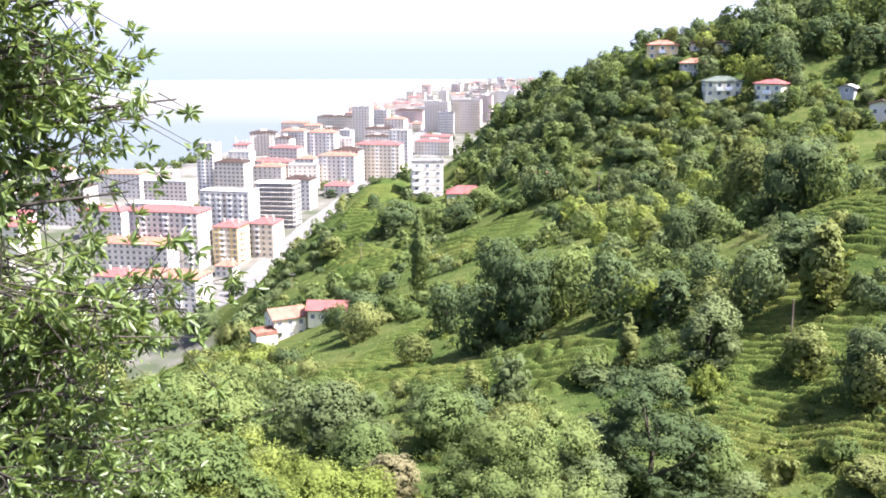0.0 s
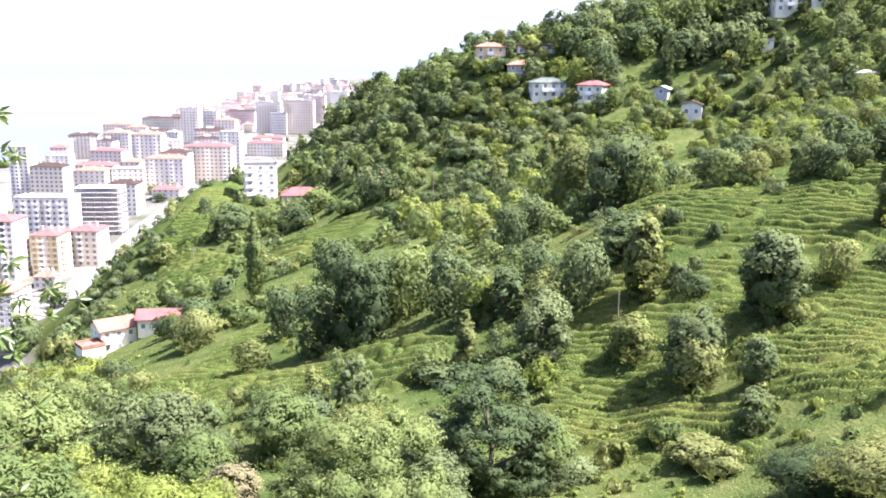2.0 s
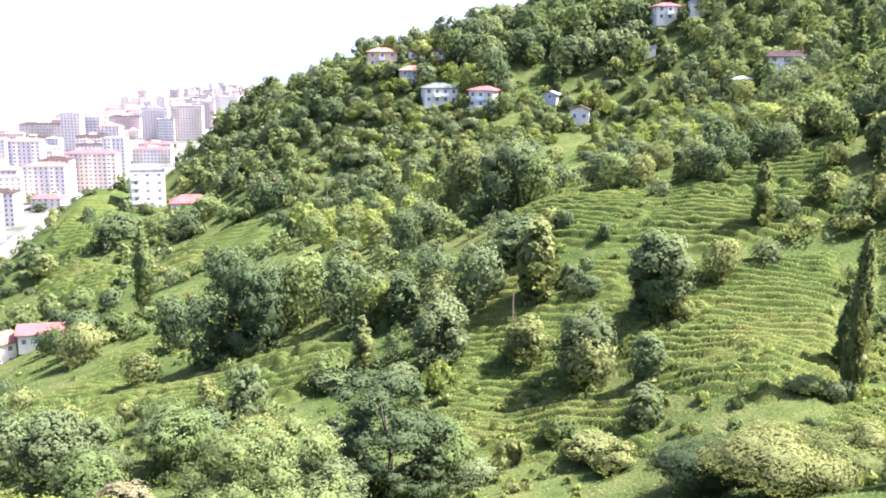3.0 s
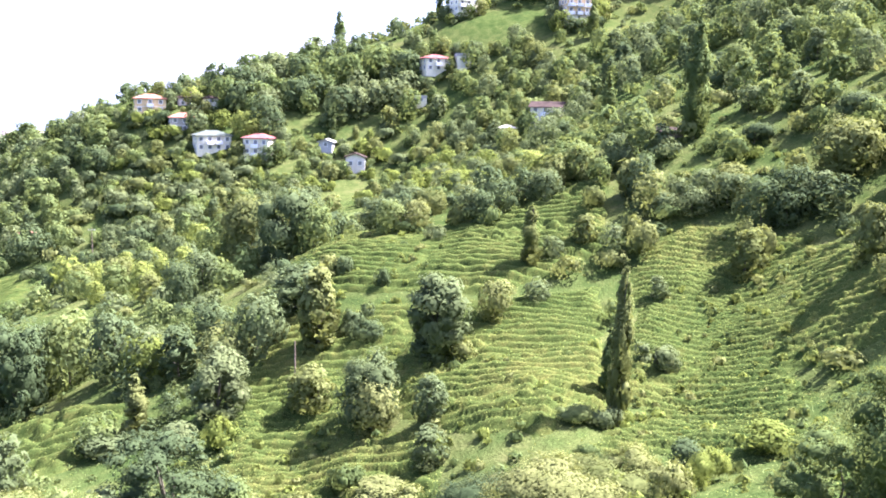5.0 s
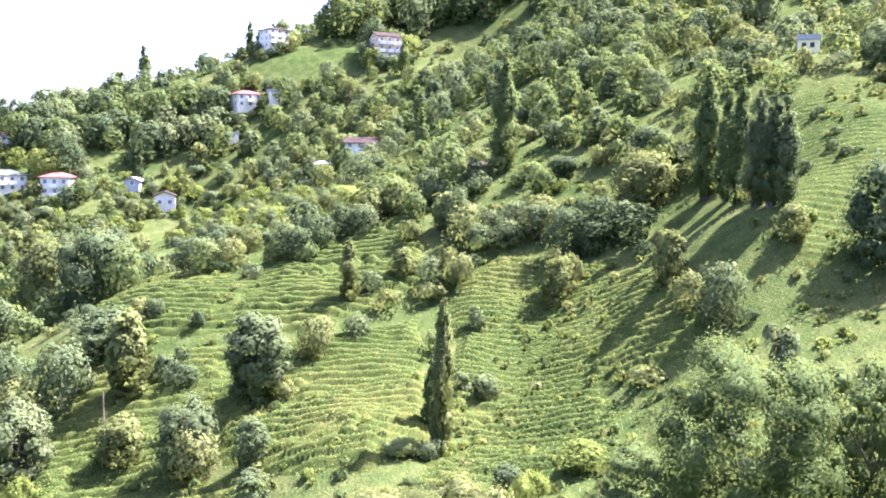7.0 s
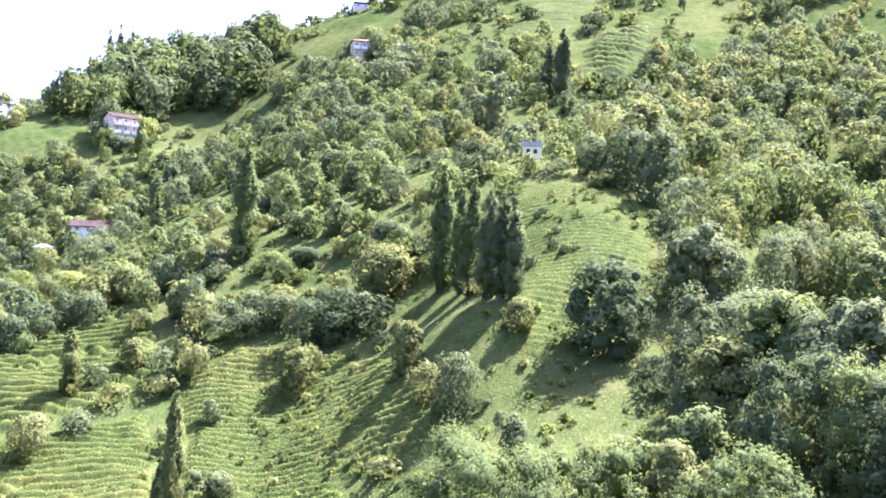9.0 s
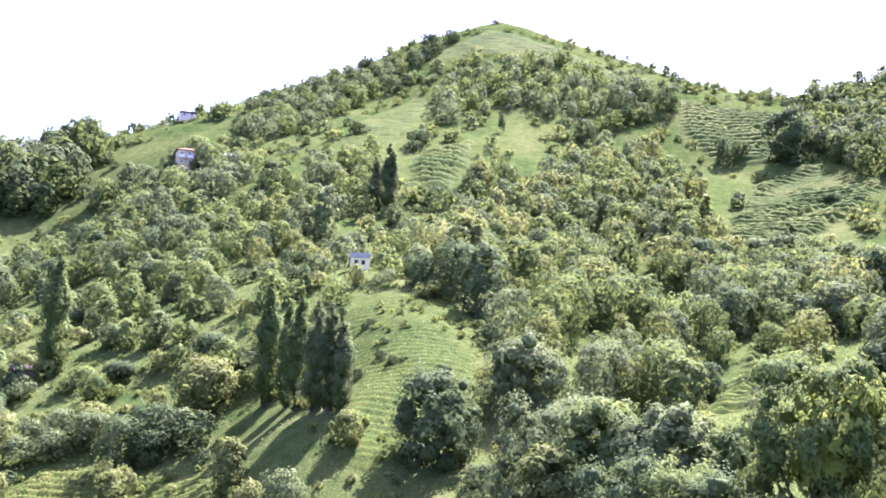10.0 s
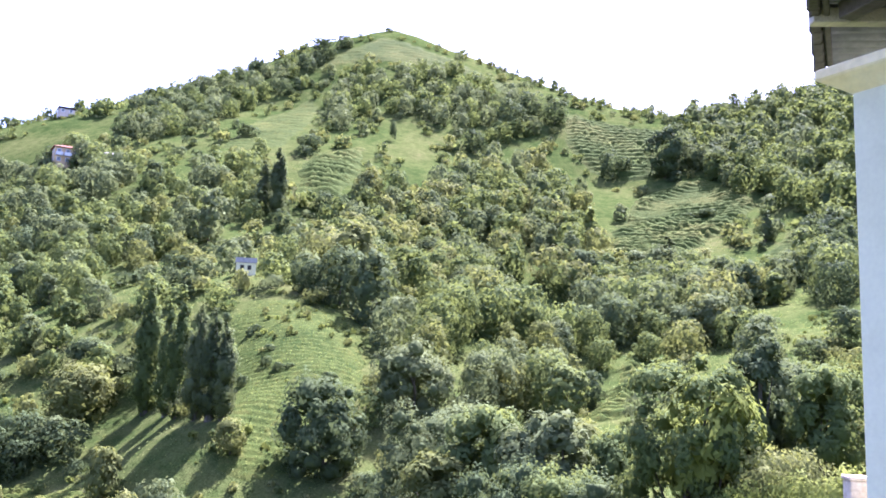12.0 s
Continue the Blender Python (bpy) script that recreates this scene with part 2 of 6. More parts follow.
TEA_SLOPE = [(14, 129, 77), (29.5, 99.7, 83.6), (33, 84, 83.3), (36, 71, 84.5), (52, 67, 92.9), (58, 62, 89.8), (49, 118, 95.7), (66, 121, 100), (85, 70, 99), (74, 60, 94.8), (106, 66, 110.2), (107, 105, 115), (97, 40, 109.8), (92, 51, 112), (111, 46, 121), (124, 54, 127), (143, 71, 135), (163, 47, 131)]
VILLAGE = [(15, 280, 66), (17, 350, 66), (-46, 327, 42.4), (-54, 295, 41), (-50, 331, 48), (-41, 360, 57), (-34, 386, 63), (-28, 397, 65), (-16, 402, 65), (-6, 385, 59), (-62, 405, 16), (-35, 440, 18), (-76, 305, 16), (55, 264, 82), (67, 292, 98), (99, 272, 103.7), (73, 312, 118), (58, 345, 113.4), (37, 418, 103), (110, 350, 128), (121, 241, 97), (135, 257, 108), (151, 199, 114.6), (95, 150, 103), (180, 289, 152.5), (199, 251, 147.3), (226, 241, 150.4), (240, 220, 156), (225, 312, 172), (262, 316, 191), (276, 289, 195), (317, 291, 214)]
PEAK = [(495, 160, 322), (362, 169, 235), (311, 110, 203), (280, 107, 187), (264, 199, 187), (231, 158, 170), (300, 264, 209), (345, 240, 235), (392, 221, 259), (456, 204, 298), (502, 89, 294), (429, 23, 242), (359, 22, 195), (300, -9, 168), (228, 31, 138), (479, -22, 255), (445, -67, 254), (500, -110, 285), (380, -130, 225), (260, -130, 180)]
BACK = [(640, 180, 270), (600, -60, 240), (560, 330, 190), (400, 420, 150), (250, 480, 110), (130, 480, 85), (60, 520, 50), (-20, 500, 14), (-75, 430, 8), (-92, 330, 9), (-100, 250, 22), (-180, 350, 7), (-150, 500, 6), (-100, 620, 6), (60, 650, 25), (-400, 300, 6), (-400, 600, 6), (250, 700, 60), (500, 650, 90), (150, -200, 170), (-200, -200, 160), (400, -300, 230)]
forms = np.array(NEAR_SLOPE + VALLEY + TEA_SLOPE + VILLAGE + PEAK + BACK, float)


def _basis(px, py):
    return np.sqrt((px[:, None] - forms[None, :, 0]) ** 2 + (py[:, None] - forms[None, :, 1]) ** 2 + 36.0)


_n = len(forms)
_a = np.zeros((_n + 3, _n + 3))
_a[:_n, :_n] = _basis(forms[:, 0], forms[:, 1]) - 1.2 * np.eye(_n)
_a[:_n, _n:] = np.c_[np.ones(_n), forms[:, :2]]
_a[_n:, :_n] = _a[:_n, _n:].T
_w = np.linalg.solve(_a, np.r_[forms[:, 2], 0, 0, 0])


def smooth(a, b, v):
    s = np.clip((v - a) / (b - a), 0, 1)
    return s * s * (3 - 2 * s)


def coast(y):
    """East of this line is land."""
    return np.interp(y, [-2000, 300, 875, 950, 1360, 1940, 2800, 4500], [-1600, -760, -370, -285, -240, -170, -100, 390])


def ground(x, y, even=False):
    """Height of the land at the given places; even: without its small bumps."""
    x, y = np.atleast_1d(np.asarray(x, float)), np.atleast_1d(np.asarray(y, float))
    hill = np.empty(len(x))
    for i in range(0, len(x), 20000):
        sl = slice(i, i + 20000)
        hill[sl] = _basis(x[sl], y[sl]) @ _w[:_n] + _w[_n] + _w[_n + 1] * x[sl] + _w[_n + 2] * y[sl]
    inland = x - coast(y)
    plain = 6.0 * smooth(-10, 25, inland) + 34.0 * smooth(250, 1400, inland) * smooth(700, 1800, y) - 6.0 * smooth(10, -60, inland)
    far = np.maximum(smooth(560, 760, y), np.maximum(smooth(-170, -420, x), np.maximum(smooth(700, 1100, x), smooth(-260, -600, y))))
    rest = np.where((y < 500) & (x > -300), 120.0, plain)
    z = hill * (1 - far) + rest * far
    rough = smooth(9, 25, z) * smooth(8, 40, np.hypot(x, y)) * (1 - smooth(600, 900, np.hypot(x, y)))
    wave = np.sin(x * 0.21 + 1.3 * np.sin(y * 0.13)) * np.sin(y * 0.19 + 1.1 * np.sin(x * 0.11)) + 0.5 * np.sin(x * 0.53 + y * 0.31) * np.sin(y * 0.47 - x * 0.17)
    z = z + (0.0 if even else 0.4) * rough * wave
    shelf = (1 - smooth(1.2, 2.2, y)) * smooth(-8.5, -7.0, x) * (1 - smooth(5.6, 6.8, x)) * smooth(-16.0, -14.0, y)
    return z * (1 - shelf) + 116.4 * shelf


def height(x, y):
    return float(ground([x], [y])[0])

# ---- plants ----
def unit(v):
    return v / np.maximum(np.linalg.norm(v, axis=1, keepdims=True), 1e-9)


def leaf_tips(c, nrm, size, rng, long=1.45):
    """Small sprays of leaves seen from afar: one three-cornered blade each."""
    n = unit(nrm)
    u = unit(np.cross(n, rng.normal(size=n.shape)))
    w = np.cross(n, u)
    s = size[:, None]
    q = rng.uniform(-0.35, 0.35, len(c))[:, None] * s
    v = np.stack([c - u * s * 0.45 * long - w * q, c + w * s * 0.55 - u * q, c + u * s * 0.5 * long - w * s * 0.3], 1).reshape(-1, 3)
    return v, np.arange(len(v)).reshape(-1, 3)


def lobes_of(kind, h, w, rng, near=False):
    """Centres and radii of the leaf masses of a crown."""
    out = []
    if kind == "column":
        for z in np.linspace(0.02 * h, 0.985 * h, 36):
            t = z / h
            r = 0.5 * w * min(1.0, (0.08 + t * 5) ** 0.6) * (1 - t ** 3.4) ** 0.8 * (0.9 + 0.1 * math.sin(t * 19 + w)) + 0.035 * w
            for _ in range(3 if t < 0.6 else 2 if t < 0.85 else 1):
                a = rng.uniform(0, 6.28)
                q = r * rng.uniform(0.25, 0.75)
                out.append((q * math.cos(a), q * math.sin(a), z + rng.uniform(-0.3, 0.3), r * rng.uniform(0.38, 0.62), 2.0))
    elif kind == "cone":
        for z in np.linspace(0.15 * h, 0.96 * h, 12):
            t = z / h
            r = 0.5 * w * (1 - t) ** 0.8 + 0.06 * w
            for _ in range(3 if t < 0.6 else 2):
                a = rng.uniform(0, 6.28)
                out.append((0.6 * r * math.cos(a), 0.6 * r * math.sin(a), z, r * rng.uniform(0.45, 0.65), 0.9))
    elif kind == "bush":
        for _ in range(11):
            a, q = rng.uniform(0, 6.28), rng.uniform(0.1, 0.36) * w
            out.append((q * math.cos(a), q * math.sin(a), h * rng.uniform(0.25, 0.68), w * rng.uniform(0.17, 0.3), 0.85))
    else:
        # rings of leaf masses under a dome; they hang lower and wider on one side than the other
        wide_at, levels = (0.42, 10 if near else 7) if kind == "round" else (0.36, 12 if near else 9)
        lean = rng.normal(size=2) * 0.07 * w
        for k in range(levels):
            t = 0.1 + 0.72 * k / (levels - 1)
            r = 0.5 * w * (math.sin(0.5 * math.pi * min(1, (t + 0.2) / (wide_at + 0.2))) if t < wide_at else max(0.0, 1 - ((t - wide_at) / (1.0 - wide_at)) ** (2.7 if kind == "round" else 2.0)) ** 0.66)
            n = max(1, int(round(1.6 + (7.5 if near else 5.6) * r / (0.5 * w)))) if r > 0.12 * w else 1
            a0 = rng.uniform(0, 6.28)
            for j in range(n):
                if rng.random() < 0.16:
                    continue
                a = a0 + 6.283 * j / n + rng.uniform(-0.4, 0.4)
                lr = w * rng.choice((0.075, 0.1, 0.13, 0.17) if near else (0.1, 0.15, 0.19, 0.24)) * rng.uniform(0.9, 1.1)
                q = max(0.0, r - lr * 0.7) * rng.uniform(0.55, 1.32)
                out.append((q * math.cos(a) + lean[0] * t, q * math.sin(a) + lean[1] * t, h * t + rng.uniform(-0.09, 0.09) * h, lr, rng.uniform(0.7, 1.05) if near else rng.uniform(0.75, 1.15)))
        # a low skirt of boughs hides the stem
        for j in range(15 if near else 5):
            a, lr = 6.283 * j / (7.5 if near else 5) + rng.uniform(-0.3, 0.3), w * rng.uniform(0.12, 0.18)
            q = 0.5 * w * rng.uniform(0.5, 0.78)
            out.append((q * math.cos(a), q * math.sin(a), h * rng.uniform(0.03, 0.24), lr, 1.0))
        out.append((lean[0] + rng.normal() * 0.06 * w, lean[1] + rng.normal() * 0.06 * w, h * 0.84, w * 0.17, 0.9))
    return np.array(out)


def crown_arrays(kind, h, w, count, size, seed, unrest=0.4, near=False, solid=0):
    rng = np.random.default_rng(seed)
    lb = lobes_of(kind, h, w, rng, near)
    share = lb[:, 3] ** 2
    pick = rng.choice(len(lb), size=count * 2, p=share / share.sum())
    d = unit(rng.normal(size=(count * 2, 3)))
    core = np.array([0, 0, 0.5 * h])
    out_way = unit(lb[pick, :3] - core)
    keep = ((d * out_way).sum(1) > -0.3) & (d[:, 2] > rng.uniform(-1.0, -0.3, count * 2))
    pick, d = pick[keep][:count], d[keep][:count]
    rad = lb[pick, 3] * rng.uniform(0.68 if near else 0.78 if solid else 0.88, 1.06, len(pick)) * (1 + (0.25 if solid else 0.14) * np.sin(d[:, 0] * 5 + pick) * np.sin(d[:, 1] * 4 + 2 * pick))
    c = lb[pick, :3] + d * rad[:, None] * np.stack([np.ones(len(pick)), np.ones(len(pick)), lb[pick, 4]], 1)
    out = out_way[keep][:count]
    nrm = d * 0.8 + 0.35 * out + rng.normal(size=d.shape) * unrest + np.array([0, 0, 0.15])
    soft = d * 0.8 + out * 0.55
    big = size * rng.uniform(0.6, 1.35, len(c))
    # inner leaves close the gaps between the masses
    m = count // (4 if near else 8)
    inner = rng.choice(len(lb), size=m)
    di = unit(lb[inner, :3] - core + rng.normal(size=(m, 3)) * 0.12 * w)
    ci = lb[inner, :3] - di * (lb[inner, 3] * rng.uniform(0.05, 0.8 if near else 0.6, m))[:, None] + rng.normal(size=(m, 3)) * 0.05 * w
    c, nrm, big = np.r_[c, ci], np.r_[nrm, di + rng.normal(size=(m, 3)) * unrest * 0.6], np.r_[big, size * (rng.uniform(0.9, 1.4, m) if near else rng.uniform(1.3, 2.1, m))]
    v, f = leaf_tips(c, nrm, big, rng)
    sn = unit(np.r_[soft, di] + (0.5 if near else 0.34 if solid else 0.14) * unit(nrm))
    # the leaf's upper side looks outwards
    turned = (np.cross(v[1::3] - v[0::3], v[2::3] - v[0::3]) * sn).sum(1) < 0
    f[turned] = f[turned][:, ::-1]
    sn = np.repeat(sn, 3, 0)
    if solid:
        # dense twigs and shaded leaves fill the heart of each mass
        cv, cf = BALL[solid]
        k, q = len(lb), len(cv)
        rr = lb[:, 3] * (rng.uniform(0.48, 0.62, k) if near else rng.uniform(0.52, 0.68, k))
        bump = 1 + 0.16 * rng.normal(size=(k, q))
        pts = cv[None] * (rr[:, None] * bump)[..., None] * np.stack([np.ones(k), np.ones(k), lb[:, 4]], 1)[:, None] + lb[:, None, :3]
        f = np.r_[f, (cf[None] + (np.arange(k) * q)[:, None, None]).reshape(-1, 3) + len(v)]
        v, sn = np.r_[v, pts.reshape(-1, 3)], np.r_[sn, np.tile(cv, (k, 1))]
    return v, f, sn, lb


def ball_arrays(level):
    bm = bmesh.new()
    bmesh.ops.create_icosphere(bm, subdivisions=level, radius=1.0)
    out = np.array([p.co for p in bm.verts]), np.array([[p.index for p in q.verts] for q in bm.faces])
    bm.free()
    return out


BALL = {1: ball_arrays(1)}


def trunk_arrays(kind, h, lb, seed, limbs=8, sides=7):
    rng = random.Random(seed)
    top = h * (0.92 if kind in ("column", "cone") else 0.62)
    r = max(0.05, 0.022 * h)
    bend = [(rng.uniform(-1, 1) * 0.02 * h, rng.uniform(-1, 1) * 0.02 * h) for _ in range(6)]
    stem = [(bend[i][0] * i / 3, bend[i][1] * i / 3, -0.4 + (top + 0.4) * i / 5) for i in range(6)]
    pieces = [tube(stem, [r * 1.5] + [r * (1 - 0.16 * i) for i in range(1, 6)], sides)]
    for k in range(0 if kind == "column" else min(limbs, len(lb))):
        x, y, z = lb[rng.randrange(len(lb))][:3]
        s = Vector(stem[min(4, max(1, int(5 * (z * 0.55) / top)))])
        e = Vector((x, y, z))
        m = s.lerp(e, 0.5) + Vector((0, 0, -0.04 * h))
        pieces.append(tube([s, m, e], [r * 0.5, r * 0.33, r * 0.12], sides - 2))
    return join(pieces)


# kind, height, width of the pattern tree; leaves are sized for how near its stand is
PATTERNS = {}


def pattern(kind, tone, lod, variant, slim=0):
    """Meshes of one pattern tree, built once."""
    key = (kind, tone, lod, variant, slim)
    if key not in PATTERNS:
        h, w = {"round": (10, 9), "tall": (12, 7), "column": (16, 3.4), "cone": (12, 6), "bush": (3, 4)}[kind]
        w = w * (0.62 if slim else 1.0)
        count, size = {-2: (27000, 0.14), -1: (10500, 0.2), 0: (4200, 0.36), 1: (1500, 0.6), 2: (560, 0.92)}[lod]
        if kind == "bush":
            count, size = count // 3, size * 0.6
        if kind == "column":
            count, size = int(count * 1.3), size * 0.85
        seed = hash_of(kind, tone, variant)
        v, f, sn, lb = crown_arrays(kind, h, w, count, size, seed, 0.4 if lod < 0 else 0.3, lod < 0, 1 if lod < 1 else 0)
        tv, tf = trunk_arrays(kind, h, lb, seed, 8 if lod < 1 else 2, 7 if lod < 1 else 5)
        PATTERNS[key] = (h, w, mesh("crown", v, f, LEAF[tone], normals=sn), mesh("trunk", tv, tf, BARK))
    return PATTERNS[key]


def hash_of(*words):
    return sum((i + 3) * ord(c) for i, c in enumerate("".join(str(q) for q in words))) % 9973


TREE_WORDS = {
    "round": ("tree", "broad {tone} deciduous tree with a rounded crown on the hillside", "tree"),
    "tall": ("tree", "tall {tone} deciduous tree with an uneven crown on the hillside", "tree"),
    "column": ("poplar", "slim columnar poplar with {tone} leaves on the hillside", "tree"),
    "cone": ("conifer", "pointed {tone} conifer on the hillside", "tree"),
    "bush": ("bush", "low {tone} bush growing on the slope", "bush"),
}
TONE_WORDS = {"green": "green", "tea": "yellowish green", "deep": "dark green", "fresh": "light green", "grey": "grey-green", "olive": "olive-green", "dry": "half-dry brownish"}
plant_count = [0]


def plant(kind, tone, x, y, h, w, lod=None, group="", sink=0.15, z=None):
    """One tree or bush, standing on the land."""
    plant_count[0] += 1
    k = plant_count[0]
    d = math.hypot(x, y)
    if lod is None:
        wide = w * {"column": 3.4, "bush": 1.7}.get(kind, 1.0) * 1616 / d
        lod = -2 if d < 30 or (d < 70 and wide > 215) else -1 if wide > 160 else 0 if wide > 98 else 1 if wide > 50 else 2
    slim = 1 if kind in ("round", "tall") and w / h < {"round": 0.7, "tall": 0.45}[kind] else 0
    ph, pw, crown, trunk = pattern(kind, tone, lod, k % 3, slim)
    name, words, cat = TREE_WORDS[kind]
    ob = new(name)
    ob.empty_display_size = 0.3
    rz = (k * 137.5) % 360
    ob.matrix_basis = pose(x, y, (height(x, y) if z is None else z) - sink, 0, 0, rz) @ Matrix.Diagonal((w / pw, w / pw, h / ph, 1))
    tagged(ob, words.format(tone=TONE_WORDS[tone]), cat, group or "hillside " + ("bushes" if kind == "bush" else "trees"))
    for nm, me in (("trunk", trunk), ("crown", crown)):
        part(nm, me, None, ob)
    return ob

# ---- the ground sheet and the sea ----
def spread(lo, hi, step, end_lo, end_hi):
    a = list(np.arange(lo, hi + step / 2, step))
    for end, sign in ((end_hi, 1), (end_lo, -1)):
        s, v = step, a[-1] if sign > 0 else a[0]
        while (end - v) * sign > 0:
            s *= 1.16
            v = v + sign * s
            a = a + [v] if sign > 0 else [v] + a
    return np.array(a)


def sheet(name, xs, ys, zs, material, smooth_faces=True):
    nx, ny = len(xs), len(ys)
    gx, gy = np.meshgrid(xs, ys)
    i = (np.arange(ny - 1)[:, None] * nx + np.arange(nx - 1)[None]).ravel()
    f = np.stack([i, i + 1, i + 1 + nx, i + nx], 1)
    return mesh(name, np.stack([gx.ravel(), gy.ravel(), zs.ravel()], 1), f, material, smooth_faces)


xs, ys = spread(-180, 560, 3.5, -3300, 3300), spread(-140, 440, 3.5, -3300, 4700)
gx, gy = np.meshgrid(xs, ys)
land = part("ground", sheet("ground", xs, ys, ground(gx.ravel(), gy.ravel()), MEADOW))
tagged(land, "green hills falling to a flat town by the sea", "ground", kind="structure")
sea_x, sea_y = np.linspace(-4600, 2600, 40), np.linspace(-1500, 4700, 60)
sea = part("water", sheet("water", sea_x, sea_y, np.zeros((60, 40)), WATER))
tagged(sea, "calm pale blue sea with a whitish band off the shore", "sea", kind="structure")

def inside(x, y, ring):
    """Which places lie in an outline."""
    hit = np.zeros(len(x), bool)
    for (x0, y0), (x1, y1) in zip(ring, ring[1:] + ring[:1]):
        if y0 != y1:
            hit ^= ((y0 > y) != (y1 > y)) & (x < (x1 - x0) * (y - y0) / (y1 - y0) + x0)
    return hit


def scatter(ring, gap, seed):
    """Uneven places in an outline, about gap apart."""
    rng = np.random.default_rng(seed)
    a = np.array(ring, float)
    (x0, y0), (x1, y1) = a.min(0), a.max(0)
    gx, gy = np.meshgrid(np.arange(x0, x1, gap), np.arange(y0, y1, gap))
    gx = gx.ravel() + rng.uniform(-0.42, 0.42, gx.size) * gap
    gy = gy.ravel() + rng.uniform(-0.42, 0.42, gy.size) * gap
    k = inside(gx, gy, ring)
    return gx[k], gy[k], rng


def blobs(kind, h, w, count, size, seed):
    return crown_arrays(kind, h, w, count, size, seed, 0.15)[:3]


def turned_by(n, a):
    """Normals turned about the upright."""
    return np.stack([n[:, 0] * math.cos(a) - n[:, 1] * math.sin(a), n[:, 0] * math.sin(a) + n[:, 1] * math.cos(a), n[:, 2]], 1)


CLEAR = [(146, 72.2, 5), (139, 70, 4)]  # places kept free for houses: east, north, radius


def build_woods():
    far = {}
    for i, (name, (ring, gap, (h0, h1), tones, kinds, single)) in enumerate(WOODS.items()):
        x, y, rng = scatter(ring, gap, 40 + i)
        tones, kinds = tones.split(), kinds.split()
        z = ground(x, y)
        glade = np.zeros(len(x), bool)
        for open_ring in MEADOWS.values():
            glade |= inside(x, y, open_ring)
        for j in range(len(x)):
            if glade[j] or any(math.hypot(x[j] - cx, y[j] - cy) < cr for cx, cy, cr in CLEAR) or rng.random() < 0.06:
                continue
            h = rng.uniform(h0, h1)
            kind, tone = kinds[rng.integers(len(kinds))], tones[rng.integers(len(tones))]
            w = h * {"bush": 1.3, "round": 0.8, "tall": 0.58}[kind] * rng.uniform(0.85, 1.2)
            if single:
                plant(kind, tone, float(x[j]), float(y[j]), float(h), float(w), z=float(z[j]), group=name.replace("_", " "))
            else:
                far.setdefault((name, tone), []).append((kind, x[j], y[j], z[j], h, w, rng.uniform(0, 6.28)))
    # distant woods: all the crowns of a tone in one mesh
    for (name, tone), rows in far.items():
        vs, fs, ns, o = [], [], [], 0
        for k, (kind, x, y, z, h, w, a) in enumerate(rows):
            away = math.hypot(x, y)
            band = 0 if away < 150 else 1 if away < 240 else 2 if away < 360 else 3
            key = (kind, k % 3, band)
            if key not in FAR_CROWNS:
                ph, pw = {"round": (10, 9), "tall": (12, 7), "bush": (7, 9)}[kind]
                FAR_CROWNS[key] = (ph, pw, *blobs(kind, ph, pw, *((1900, 0.46), (880, 0.67), (470, 0.92), (290, 1.17))[band], 71 + k % 3))
            ph, pw, v, f, sn = FAR_CROWNS[key]
            ns.append(turned_by(sn, a))
            c, s = math.cos(a) * w / pw, math.sin(a) * w / pw
            vs.append(np.stack([x + v[:, 0] * c - v[:, 1] * s, y + v[:, 0] * s + v[:, 1] * c, z - 0.6 + v[:, 2] * h / ph], 1))
            fs.append(f + o)
            o += len(v)
        ob = part("woodland", mesh("woodland", np.concatenate(vs), np.concatenate(fs), LEAF[tone], normals=np.concatenate(ns)))
        tagged(ob, "dense " + TONE_WORDS[tone] + " woodland covering the far slope", "woodland", kind="stuff")


FAR_CROWNS = {}
TRACK = [(-29, 116), (-23, 119), (-19, 124), (-14, 132), (-11, 138), (-6, 139), (-3, 138)]


def wavy(x, y, s):
    return np.sin(x * s + 1.7 * np.sin(y * s * 0.73)) * np.sin(y * s * 1.13 + 1.5 * np.sin(x * s * 0.61))


